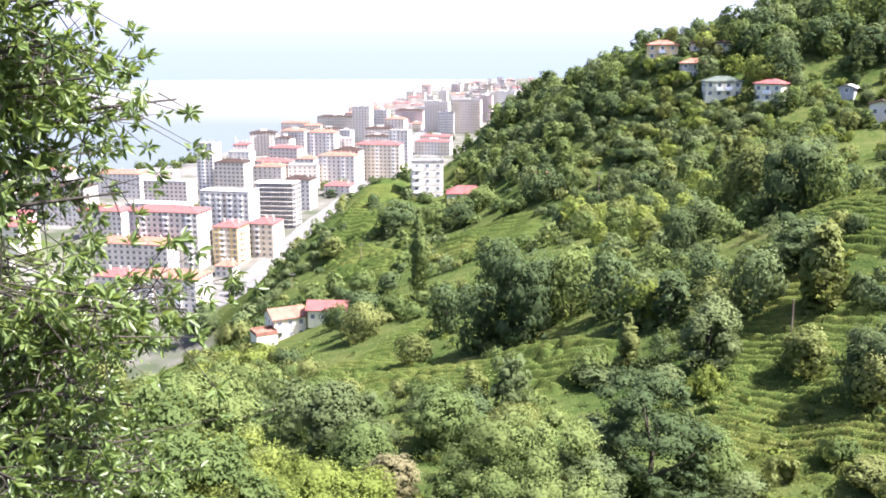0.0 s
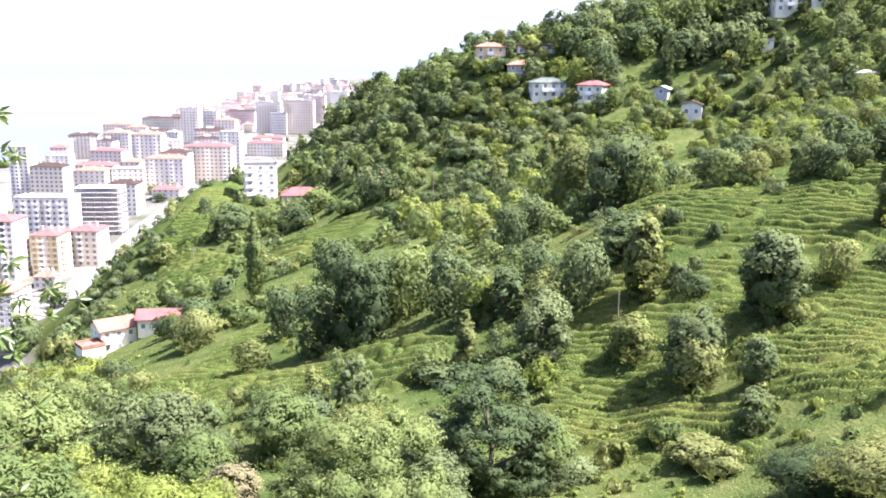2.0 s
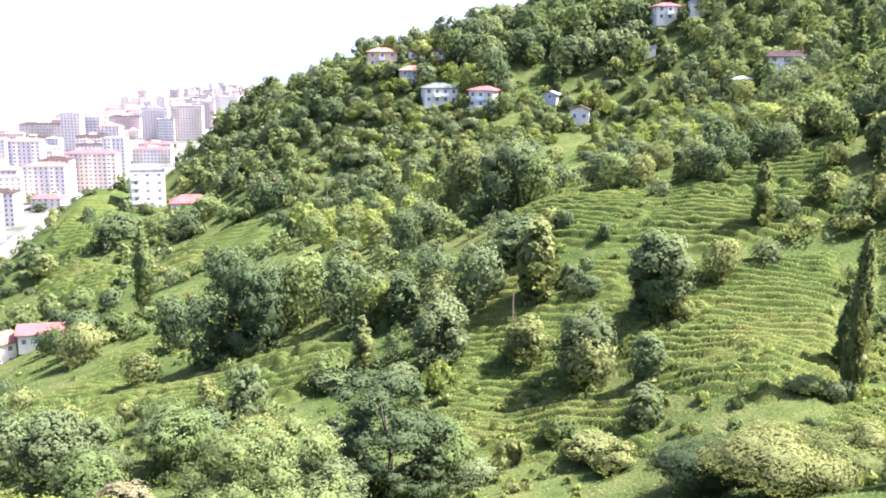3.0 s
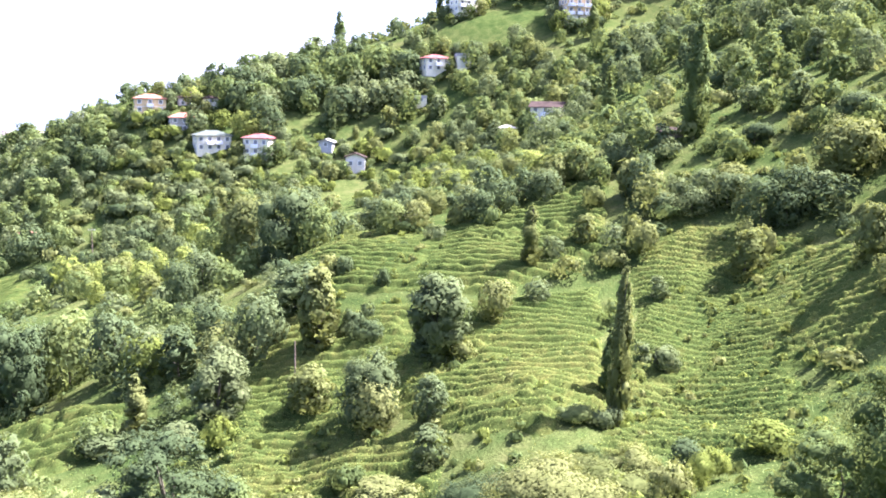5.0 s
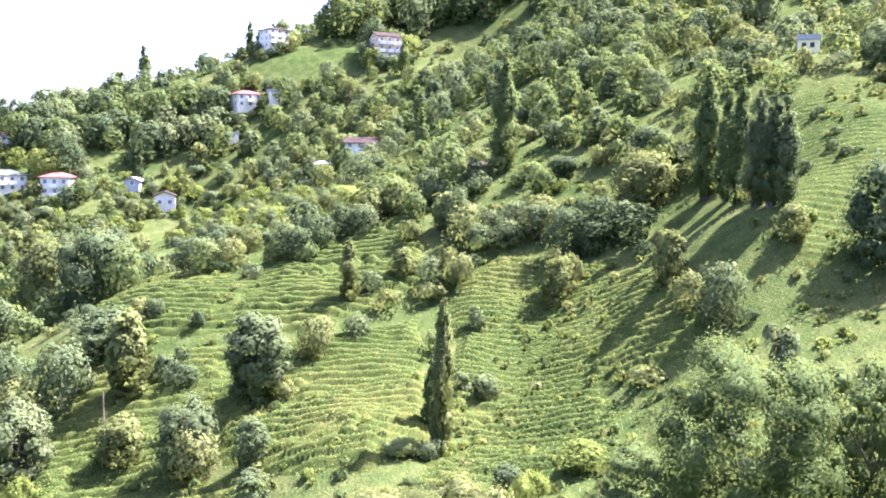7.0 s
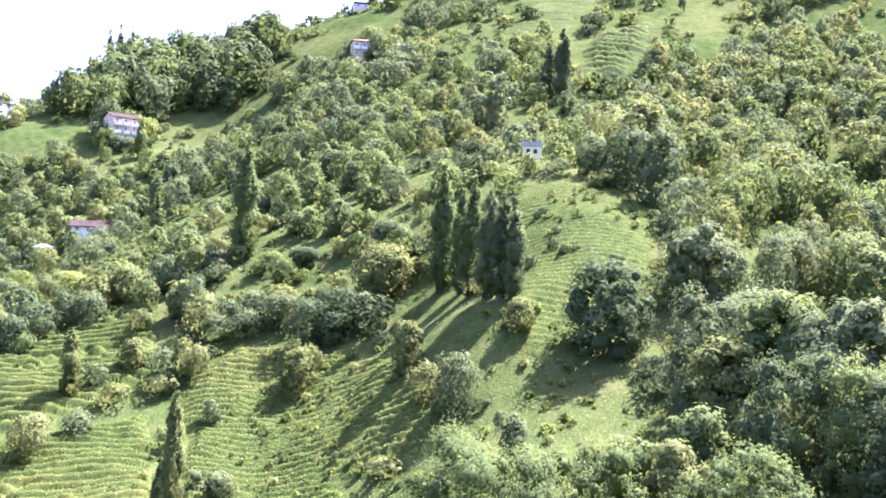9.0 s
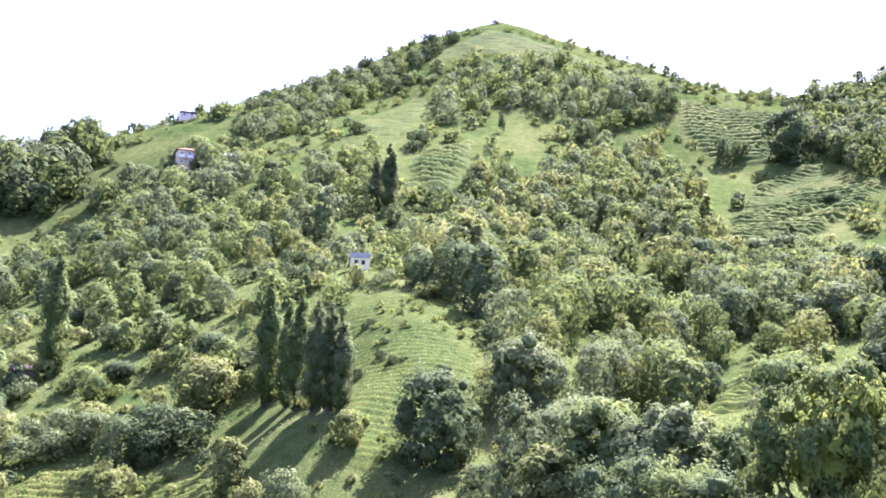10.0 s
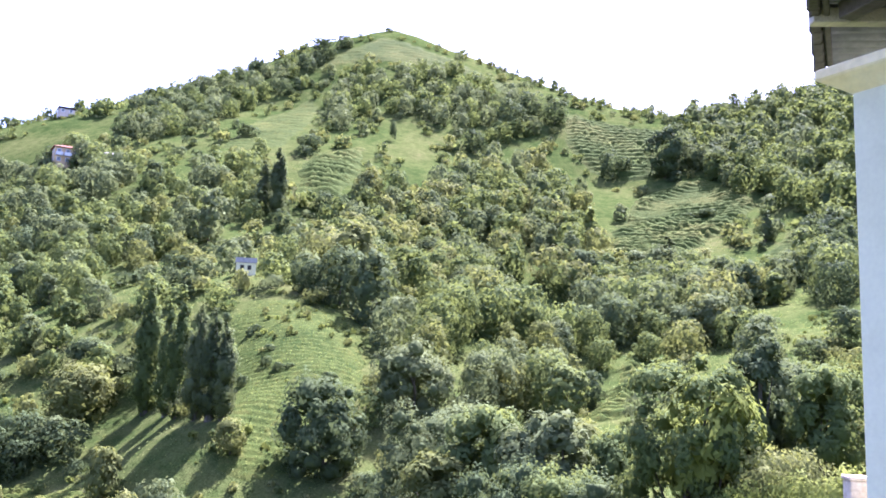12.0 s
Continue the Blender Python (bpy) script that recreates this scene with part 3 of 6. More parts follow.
def tea_field(name, ring, rows_apart, step, bearing, relief=1.0):
    """Rows of clipped bushes that follow the slope, one mesh, with gaps and lumps."""
    a = np.array(ring, float)
    (x0, y0), (x1, y1) = a.min(0) - 1, a.max(0) + 1
    xs, ys = np.arange(x0, x1, step), np.arange(y0, y1, step)
    gx, gy = np.meshgrid(xs, ys)
    shape = gx.shape
    gx, gy = gx.ravel(), gy.ravel()
    ok = inside(gx + 1.2 * wavy(gx, gy, 0.35), gy + 1.2 * wavy(gy, gx, 0.35), ring)
    z = np.zeros(len(gx))
    z[ok] = ground(gx[ok], gy[ok])
    # mean fall of the field sets the climb from row to row
    level = np.zeros(len(gx))
    level[ok] = ground(gx[ok], gy[ok], True)
    okk = ok.reshape(shape)
    # nearly straight rows across the mean fall of the field
    plane, *_ = np.linalg.lstsq(np.c_[gx[ok], gy[ok], np.ones(ok.sum())], level[ok], rcond=None)
    fall = float(np.hypot(plane[0], plane[1]))
    ux, uy = 0.75 * math.sin(radians(bearing)) + 0.25 * plane[0] / fall, 0.75 * math.cos(radians(bearing)) + 0.25 * plane[1] / fall
    even = (gx * ux + gy * uy) * fall / math.hypot(ux, uy)
    lift = rows_apart * fall / math.sqrt(1 + fall * fall)
    phase = (0.84 * even + 0.16 * level) / max(lift, 0.2) + 0.12 * wavy(gx, gy, 0.09) + (0.07 if rows_apart < 2.5 else 0.025) * wavy(gx, gy, 0.7)
    # each row has a steep front on the downhill side, a broad clipped top and a narrow lane behind it
    across = phase - np.floor(phase)
    front = min(0.3, max(0.5, 1.9 * step) / rows_apart)
    rise = smooth(0.0, front, across) * (1 - smooth(0.66, 0.95, across))
    worn = 0.3 + 0.7 * smooth(-0.55, 0.15, wavy(gx + 31, gy, 0.055) + 0.3 * wavy(gx, gy, 0.21)) if rows_apart < 3 else 1.0
    lumps = 0.5 + 0.5 * wavy(gx + 3 * np.floor(phase), gy, 1.3)
    gap = smooth(-0.95, -0.6, wavy(gx, gy, 0.24) + 0.4 * wavy(gx, gy, 1.1))
    high = 0.1 + relief * worn * rise * min(rows_apart, 2.4) * (0.5 + 0.2 * lumps) * (0.25 + 0.75 * gap) + 0.05 * wavy(gx, gy, 3.1)
    for (ax, ay), (bx, by) in zip(TRACK, TRACK[1:]):
        t = np.clip(((gx - ax) * (bx - ax) + (gy - ay) * (by - ay)) / ((bx - ax) ** 2 + (by - ay) ** 2), 0, 1)
        high *= smooth(0.5, 1.1, np.hypot(gx - ax - t * (bx - ax), gy - ay - t * (by - ay)))
    # the rows end on the ground at the rim
    rim, fade = okk.copy(), np.zeros(shape)
    for _ in range(7):
        q = rim.copy()
        q[1:] &= rim[:-1]
        q[:-1] &= rim[1:]
        q[:, 1:] &= rim[:, :-1]
        q[:, :-1] &= rim[:, 1:]
        rim = q
        fade += rim / 7.0
    z = z + fade.ravel() * high - 0.12 * (fade.ravel() == 0)
    i = (np.arange(shape[0] - 1)[:, None] * shape[1] + np.arange(shape[1] - 1)[None]).ravel()
    f = np.stack([i, i + 1, i + 1 + shape[1], i + shape[1]], 1)
    f = f[ok[f].all(1)]
    used = np.unique(f)
    slot = np.zeros(len(gx), int)
    slot[used] = np.arange(len(used))
    ob = part("tea_field", mesh("tea_field", np.stack([gx, gy, z], 1)[used], slot[f], TEA, True))
    tagged(ob, "rows of clipped green tea bushes along the slope", "tea field", kind="stuff")
    # young shoots stand up from the clipped tops
    rng = np.random.default_rng(hash_of(name))
    top = used[(rise[used] > 0.25)]
    near = math.hypot(*a.mean(0))
    n = int(min(len(top), 9000)) if near < 190 else 0
    far = max(1.0, near / 130)
    pick = rng.choice(top, n, replace=False)
    c = np.stack([gx[pick], gy[pick], z[pick]], 1) + rng.normal(size=(n, 3)) * np.array([step, step, 0.03]) * 0.5
    if not n:
        return
    v, q = leaf_tips(c, rng.normal(size=(n, 3)) * 0.6 + np.array([0, 0, 1.0]), rng.uniform(0.1, 0.22, n) * far, rng, 1.3)
    up = np.repeat(unit(rng.normal(size=(n, 3)) * 0.35 + np.array([0, 0, 1.0])), 3, 0)
    flip = np.cross(v[1::3] - v[0::3], v[2::3] - v[0::3])[:, 2] < 0
    q[flip] = q[flip][:, ::-1]
    sh = part("tea_shoots", mesh("tea_shoots", v, q, LEAF["tea"], normals=up))
    tagged(sh, "fresh light green shoots on the tea bushes", "tea shoots", kind="stuff")


def scrub():
    """Bushes and young trees that cover the open slopes between the gardens."""
    rng = np.random.default_rng(21)
    n = 5600
    az, r = np.radians(rng.uniform(-14, 103, n)), 85 + 400 * rng.random(n) ** 0.75
    x, y = r * np.sin(az), r * np.cos(az)
    z = ground(x, y)
    keep = (z > 22) & (wavy(x, y, 0.045) + 0.5 * wavy(x, y, 0.13) > -0.6)
    for ring, *_ in TEA_FIELDS.values():
        keep &= ~inside(x, y, ring)
    for ring, *_ in WOODS.values():
        keep &= ~inside(x, y, ring)
    for ring in MEADOWS.values():
        keep &= ~inside(x, y, ring)
    for cx, cy, cr in CLEAR:
        keep &= np.hypot(x - cx, y - cy) > cr
    k = np.flatnonzero(keep)
    shapes = []
    for more, size in ((300, 0.36), (120, 0.6), (46, 0.98)):
        shapes.append([blobs("bush", 3.4, 4, more, size, s) for s in (3, 5, 7)] + [blobs("round", 5, 4.5, int(more * 1.6), size * 1.15, s) for s in (4, 6)])
    tones = ("green", "deep", "olive", "green", "grey")
    for q, tone in enumerate(tones):
        vs, fs, ns, o = [], [], [], 0
        for i in k[q::len(tones)]:
            v, f, sn = shapes[0 if r[i] < 150 else 1 if r[i] < 250 else 2][int(rng.integers(5))]
            a, s = rng.uniform(0, 6.28), rng.uniform(0.4, 1.3)
            c, d = math.cos(a) * s, math.sin(a) * s
            ns.append(turned_by(sn, a))
            vs.append(np.stack([x[i] + v[:, 0] * c - v[:, 1] * d, y[i] + v[:, 0] * d + v[:, 1] * c, z[i] - 0.2 + v[:, 2] * s * rng.uniform(0.7, 1.15)], 1))
            fs.append(f + o)
            o += len(v)
        ob = part("scrub", mesh("scrub", np.concatenate(vs), np.concatenate(fs), LEAF[tone], normals=np.concatenate(ns)))
        tagged(ob, "scattered " + TONE_WORDS[tone] + " scrub over the hillside", "scrub", kind="stuff")


def tufts():
    """Knee-high weeds, ferns and brambles that have grown up in the tea and the meadows."""
    rng = np.random.default_rng(33)
    n = 5600
    az, r = np.radians(rng.uniform(-16, 100, n)), 60 + 130 * rng.random(n) ** 0.9
    x, y = r * np.sin(az), r * np.cos(az)
    z = ground(x, y)
    rich = wavy(x, y, 0.08) + 0.7 * wavy(x + 40, y, 0.25) + rng.normal(size=n) * 0.3
    keep = (z > 40) & (rich > 0.15)
    for ring in TEA_FIELDS.values():
        z = z + 0.25 * inside(x, y, ring[0])
    shapes = [blobs("bush", 3.0, 4.2, 34, 1.25, q) for q in (11, 12, 13, 14)]
    for q, tone in enumerate(("fresh", "olive", "green", "tea")):
        vs, fs, ns, o = [], [], [], 0
        for i in np.flatnonzero(keep)[q::4]:
            v, f, sn = shapes[int(rng.integers(4))]
            a, s = rng.uniform(0, 6.28), rng.uniform(0.1, 0.34)
            c, d = math.cos(a) * s, math.sin(a) * s
            vs.append(np.stack([x[i] + v[:, 0] * c - v[:, 1] * d, y[i] + v[:, 0] * d + v[:, 1] * c, z[i] - 0.1 + v[:, 2] * s * 1.1], 1))
            ns.append(turned_by(sn, a))
            fs.append(f + o)
            o += len(v)
        ob = part("weeds", mesh("weeds", np.concatenate(vs), np.concatenate(fs), LEAF[tone], normals=np.concatenate(ns)))
        tagged(ob, "tufts of weeds and fern among the tea rows", "weeds", kind="stuff")


def undergrowth():
    """Tall grass, fern and bramble over the open slopes."""
    rng = np.random.default_rng(8)
    n = 120000
    az, r = np.radians(rng.uniform(-20, 104, n)), 40 + 260 * rng.random(n) ** 1.25
    x, y = r * np.sin(az), r * np.cos(az)
    clump = wavy(x, y, 0.17) + 0.6 * wavy(x, y, 0.6) + rng.normal(size=n) * 0.25
    z = ground(x, y)
    open_path = np.full(n, 9.0)
    for (ax, ay), (bx, by) in zip(TRACK, TRACK[1:]):
        t = np.clip(((x - ax) * (bx - ax) + (y - ay) * (by - ay)) / ((bx - ax) ** 2 + (by - ay) ** 2), 0, 1)
        open_path = np.minimum(open_path, np.hypot(x - ax - t * (bx - ax), y - ay - t * (by - ay)))
    clump[open_path < 1.0] = -9
    for tone, lo, hi in (("tea", -0.15, 0.3), ("green", 0.3, 9), ("olive", -0.5, -0.15)):
        k = (clump > lo) & (clump < hi) & (z > 18)
        size = (0.07 + 0.0006 * r[k]) * rng.uniform(0.6, 1.4, k.sum())
        c = np.stack([x[k], y[k], z[k] + rng.uniform(0.02, 0.6, k.sum()) * (0.4 + size)], 1)
        v, q = leaf_tips(c, rng.normal(size=c.shape) * 0.6 + np.array([0, 0, 0.7]), size, rng, 2.0)
        up = np.repeat(unit(rng.normal(size=c.shape) * 0.4 + np.array([0, 0, 1.0])), 3, 0)
        flip = np.cross(v[1::3] - v[0::3], v[2::3] - v[0::3])[:, 2] < 0
        q[flip] = q[flip][:, ::-1]
        ob = part("undergrowth", mesh("undergrowth", v, q, LEAF[tone], normals=up))
        tagged(ob, "tangled " + TONE_WORDS[tone] + " grass and bramble on the slope", "undergrowth", kind="stuff")

# ---- trees that stand out, by kind and tone: east, north, height, width ----
def stand(kind, tone, rows):
    for x, y, h, w in rows:
        plant(kind, tone, x, y, h, w)


stand("column", "green", [(-5.2, 198.2, 21.0, 4.3), (58.2, 65.0, 7.3, 2.0), (108.2, 104.1, 20.0, 3.9), (130.2, 150.3, 11.7, 3.0), (148.4, 327.5, 17.5, 4.8), (180.9, 307.3, 13.5, 3.2), (201.1, 241.3, 13.6, 3.9)])
stand("column", "olive", [(21.8, 103.2, 7.6, 2.9), (55.2, 60.2, 15.5, 2.05), (70.4, 95.0, 8.9, 2.7)])
stand("round", "deep", [(233.0, 146.5, 8.7, 4.9), (132.8, 75.6, 3.6, 2.1), (134.6, 76.8, 3.8, 2.1), (37.0, 105.4, 7.9, 6.1), (10.7, 174.9, 11.2, 9.5), (15.5, 136.9, 9.8, 7.1), (34.2, 114.8, 5.4, 5.4), (-17.4, 328.4, 11.4, 16.6), (4.8, 294.9, 8.4, 11.1), (38.5, 146.0, 7.6, 5.7), (-14.7, 30.7, 14.5, 7.6), (44.5, 110.4, 6.0, 8.3), (94.5, 78.7, 6.5, 5.7), (95.8, 75.8, 4.6, 4.2), (83.0, 114.1, 5.7, 5.3), (74.1, 112.8, 5.0, 4.6), (67.4, 132.7, 5.6, 6.5), (93.9, 36.0, 9.7, 9.4)])
stand("round", "deep", [(97.8, 77.4, 6.2, 5.8), (101.1, 75.1, 4.3, 3.1), (131.7, 43.9, 11.2, 6.0), (136.3, 50.8, 9.0, 8.1), (137.3, 56.7, 5.5, 5.5), (365.3, 2.2, 20.8, 13.9), (366.2, 24.1, 11.6, 8.4), (419.2, 172.0, 11.9, 13.4), (436.2, 167.9, 7.4, 8.6), (230.8, 144.5, 6.9, 6.2), (298.6, 150.6, 5.3, 8.5), (240.1, 96.0, 6.5, 6.5), (343.4, 74.9, 9.0, 9.0), (399.7, 62.3, 13.0, 13.0), (380.8, 68.0, 14.9, 12.4), (404.2, 51.4, 10.5, 13.1)])
stand("round", "green", [(19.4, 133.6, 10.4, 7.8), (-2.7, 309.6, 7.8, 9.7), (12.5, 302.9, 7.6, 11.4), (-7.7, 79.6, 6.1, 6.6), (53.8, 170.8, 11.8, 9.0), (58.4, 138.8, 8.5, 6.6), (-18.0, 59.3, 15.2, 9.3), (-17.3, 44.8, 18.9, 8.3), (-10.6, 32.3, 11.9, 7.7), (44.6, 17.8, 8.6, 6.2), (37.3, 25.2, 6.1, 5.8), (49.3, 22.1, 6.5, 4.2), (49.1, 17.1, 7.9, 3.7), (57.8, 16.1, 7.8, 4.6), (56.0, -2.3, 10.7, 4.9), (61.3, -9.1, 8.4, 4.2)])
stand("column", "green", [(108.0, 66.6, 18.1, 3.6), (104.7, 61.6, 14.9, 3.0), (101.5, 58.1, 15.3, 3.3)])
stand("column", "grey", [(96.4, 52.8, 13.4, 3.3), (95.4, 50.6, 12.6, 3.4), (95.2, 48.8, 11.1, 2.9)])
stand("column", "grey", [(228.0, 104.5, 20.5, 5.3), (230.0, 109.7, 15.2, 4.2)])
stand("round", "grey", [(59.2, 29.3, 9.2, 2.9), (18.8, 103.3, 2.7, 6.3), (40.2, 80.6, 7.4, 5.9), (-17.4, 103.6, 6.8, 6.3), (50.5, 85.0, 10.8, 6.3), (65.7, 87.2, 3.1, 3.1), (73.8, 94.7, 3.4, 3.0), (89.8, 91.4, 3.6, 3.6), (92.1, 88.2, 4.0, 4.4), (96.5, 86.2, 4.4, 5.6), (79.3, 46.7, 6.4, 4.6), (93.0, 92.7, 4.1, 3.3), (95.2, 90.4, 4.5, 4.1), (90.2, 29.8, 2.8, 3.6), (109.2, 30.5, 9.1, 9.1), (95.5, 22.0, 8.4, 9.1), (82.3, 21.3, 11.6, 9.5), (73.2, 10.8, 11.5, 5.1)])
stand("round", "grey", [(65.6, -7.5, 10.1, 4.5), (427.1, -0.6, 6.0, 6.6), (419.4, -9.2, 5.9, 6.5)])
stand("tall", "grey", [(198.4, 108.5, 14.8, 6.8), (29.5, 97.4, 9.0, 6.3), (-12.1, 94.2, 8.6, 6.5), (7.2, 94.7, 8.8, 4.5), (9.4, 61.3, 6.9, 7.9), (76.7, 78.1, 3.5, 2.2), (39.4, 67.4, 4.2, 3.1), (65.6, 7.0, 11.8, 5.2)])
stand("bush", "deep", [(327.1, 104.1, 7.9, 3.1), (47.3, 99.8, 2.8, 3.5), (-14.4, 240.0, 6.1, 7.7), (-27.6, 355.7, 6.3, 4.9), (-28.7, 161.1, 5.4, 5.9), (47.5, 96.1, 2.7, 4.1), (51.4, 112.3, 3.5, 2.7), (54.2, 105.7, 3.0, 2.2), (49.3, 99.9, 2.5, 2.1), (35.8, 53.1, 3.8, 7.0), (81.8, 80.8, 0.7, 1.0), (83.3, 75.5, 0.7, 1.0), (78.1, 72.4, 0.7, 1.1), (86.7, 75.3, 0.9, 1.3), (82.1, 64.5, 0.9, 1.2), (107.9, 41.0, 1.3, 1.9), (107.7, 47.9, 1.5, 1.7), (108.4, 46.7, 0.9, 1.3), (112.3, 51.3, 1.1, 1.7), (104.7, 51.4, 1.8, 1.8), (120.0, 57.2, 1.3, 2.1), (123.6, 64.0, 1.7, 1.7)])
stand("bush", "deep", [(118.9, 57.6, 1.6, 1.6), (108.7, 50.1, 1.5, 1.6), (370.7, 18.7, 7.1, 6.1), (310.6, -10.3, 3.9, 11.7), (480.3, 157.2, 3.4, 5.4), (290.1, 122.1, 6.0, 9.0), (163.5, 16.1, 4.1, 6.1)])
stand("tall", "olive", [(42.6, 99.6, 11.8, 4.5), (37.1, 90.4, 4.8, 3.8), (-40.0, 324.9, 9.3, 8.3), (34.6, 66.5, 2.4, 5.1), (37.7, 88.6, 5.7, 4.4), (86.2, 73.6, 6.4, 4.3), (90.8, 45.4, 4.4, 3.2)])
stand("bush", "fresh", [(27.7, 90.8, 3.8, 3.8), (47.5, -6.6, 5.9, 6.0), (47.9, -3.1, 6.8, 5.4)])
stand("bush", "green", [(33.1, 71.3, 3.2, 3.2), (-23.0, 249.6, 7.2, 9.6), (-32.7, 145.2, 5.9, 6.9), (-41.9, 162.5, 6.6, 6.6), (33.0, 72.2, 2.9, 2.7), (51.6, 61.9, 1.6, 3.7)])
stand("round", "olive", [(-4.3, 135.2, 5.3, 5.8), (-16.1, 172.8, 7.3, 7.9), (56.3, 162.8, 13.5, 11.3), (-16.2, 36.6, 19.2, 5.8), (50.0, 113.7, 3.9, 3.1), (59.3, 86.6, 5.3, 4.3), (39.7, 78.8, 5.8, 4.9), (79.0, 94.4, 4.6, 3.1), (91.6, 100.1, 5.9, 3.8), (84.5, 56.5, 7.0, 3.2), (80.6, 50.9, 4.2, 3.6), (98.6, 87.5, 4.1, 4.9), (107.2, 75.4, 7.3, 7.3), (147.6, 52.3, 13.6, 7.8), (75.8, 18.5, 9.3, 6.3), (75.7, 6.7, 10.5, 6.1)])
stand("round", "fresh", [(25.8, 115.8, 6.9, 5.4), (-11.9, 48.6, 10.6, 8.3), (-7.2, 45.4, 9.2, 8.4), (97.8, 155.4, 4.6, 9.1), (93.5, 125.6, 4.9, 6.8)])
stand("tall", "dry", [(-3.9, 69.9, 5.3, 4.4)])
stand("tall", "deep", [(2.8, 92.0, 5.4, 5.6), (43.1, 73.9, 5.3, 3.4), (51.3, 47.8, 3.0, 2.8), (61.8, -5.3, 12.9, 3.8)])
stand("bush", "grey", [(23.3, 71.3, 3.9, 7.3), (-95.1, 339.4, 16.0, 18.2), (46.5, 98.8, 2.1, 2.4), (66.2, 67.2, 3.0, 4.5), (66.7, 113.2, 2.9, 3.3), (53.6, 60.4, 2.1, 3.2), (55.9, 21.8, 7.4, 4.6), (440.1, 8.4, 5.1, 5.7)])
stand("bush", "olive", [(28.2, 70.7, 3.1, 3.1), (-57.8, 238.8, 9.6, 9.6), (52.2, 82.5, 2.8, 2.8), (66.8, 65.4, 1.8, 1.5), (34.6, 63.1, 2.4, 3.9), (39.1, 48.1, 4.1, 9.3), (44.6, 48.6, 2.6, 8.0), (82.3, 87.3, 5.2, 5.2), (85.9, 101.1, 4.1, 3.7), (75.7, 130.7, 4.7, 5.6), (89.6, 74.7, 5.1, 4.4), (49.8, -4.8, 7.2, 6.9), (135.6, 68.1, 4.2, 3.8), (468.6, 100.9, 4.4, 3.8), (468.1, 94.5, 4.4, 5.0), (472.0, 87.5, 3.8, 3.1), (457.5, 42.2, 4.2, 3.0), (461.2, 22.7, 4.2, 2.4)])
# one walnut as two trees: the fresh tone paints its sunlit right side
stand("round", "fresh", [(50.2, -2.3, 11.6, 4.8)])
stand("round", "green", [(50.5, -0.8, 13.4, 6.6)])
stand("round", "deep", [(57.1, 10.0, 9.7, 7.1), (53.9, 3.7, 7.6, 6.2)])
stand("round", "green", [(56.6, 6.7, 9.1, 7.3)])
stand("tall", "fresh", [(56.5, 44.6, 2.9, 3.8)])
stand("round", "olive", [(47.8, 14.6, 7.3, 3.5), (60.8, 12.1, 7.9, 4.3)])
stand("round", "green", [(44.9, 9.9, 7.1, 6.0), (78.5, 15.4, 12.5, 7.0)])
stand("tall", "green", [(63.9, 3.9, 9.8, 4.6)])
stand("tall", "deep", [(236.6, 20.8, 11.8, 10.2), (201.4, -15.3, 10.2, 5.9), (161.2, -10.4, 6.8, 4.7), (143.4, -24.9, 6.6, 4.9)])
stand("round", "green", [(231.2, 14.0, 8.5, 8.5), (212.8, -5.3, 9.0, 8.9), (202.3, -21.0, 7.2, 4.7), (169.8, 7.7, 7.7, 8.2), (165.0, 2.6, 6.1, 6.9), (83.4, -13.6, 6.5, 5.2)])
stand("tall", "grey", [(233.9, 7.9, 11.5, 8.5), (225.2, 1.0, 13.7, 9.5), (203.7, -10.9, 11.6, 7.2), (165.8, -7.1, 8.7, 7.8), (129.1, -11.8, 9.7, 6.7), (86.9, -9.9, 8.4, 5.7)])
stand("round", "deep", [(170.4, 13.8, 6.2, 7.3), (167.9, -1.7, 6.4, 7.0), (137.2, -19.3, 3.1, 4.7)])
stand("round", "olive", [(75.7, -9.9, 6.4, 6.0), (67.4, -11.6, 4.3, 3.0)])
stand("round", "deep", [(12.3, 130.6, 12.8, 9.4), (5.8, 134.6, 10.5, 7.9), (28.9, 111.8, 6.7, 4.5), (44.9, 155.9, 7.2, 6.1), (0.6, 155.1, 9.0, 7.0), (23.6, 123.8, 8.9, 7.3), (56.3, 144.5, 12.6, 10.7)])
stand("column", "grey", [(245.8, 316.2, 23.8, 3.0), (245.8, 309.6, 23.2, 3.5), (248.1, 304.9, 21.3, 3.4)])
stand("round", "green", [(5.5, 59.7, 10.3, 10.3), (3.0, 57.9, 7.3, 8.3), (-0.2, 88.0, 6.8, 7.2)])
stand("tall", "deep", [(17.0, 69.1, 12.7, 9.4), (12.9, 68.4, 8.1, 5.5)])
stand("round", "green", [(22.3, 70.4, 6.5, 5.2), (9.2, 67.9, 5.1, 5.5)])
stand("tall", "grey", [(24.5, 94.3, 3.9, 3.7)])
stand("round", "green", [(66.0, 125.5, 5.2, 4.8), (93.0, 112.8, 5.1, 4.4), (100.1, 107.5, 5.6, 4.7), (91.6, 106.8, 4.3, 3.8), (127.9, 122.4, 4.3, 4.9), (118.0, 94.3, 4.2, 4.2), (115.3, 78.7, 4.3, 4.3)])
stand("round", "olive", [(69.3, 123.3, 4.6, 4.8), (89.2, 115.1, 5.2, 4.5), (106.6, 76.8, 6.7, 7.5)])
stand("round", "grey", [(73.5, 114.5, 5.6, 4.8), (117.9, 102.2, 4.3, 4.3)])
stand("round", "deep", [(77.8, 113.6, 5.4, 5.0), (96.5, 109.3, 5.9, 5.0), (92.1, 98.1, 5.9, 4.8), (84.5, 110.9, 5.0, 4.6)])
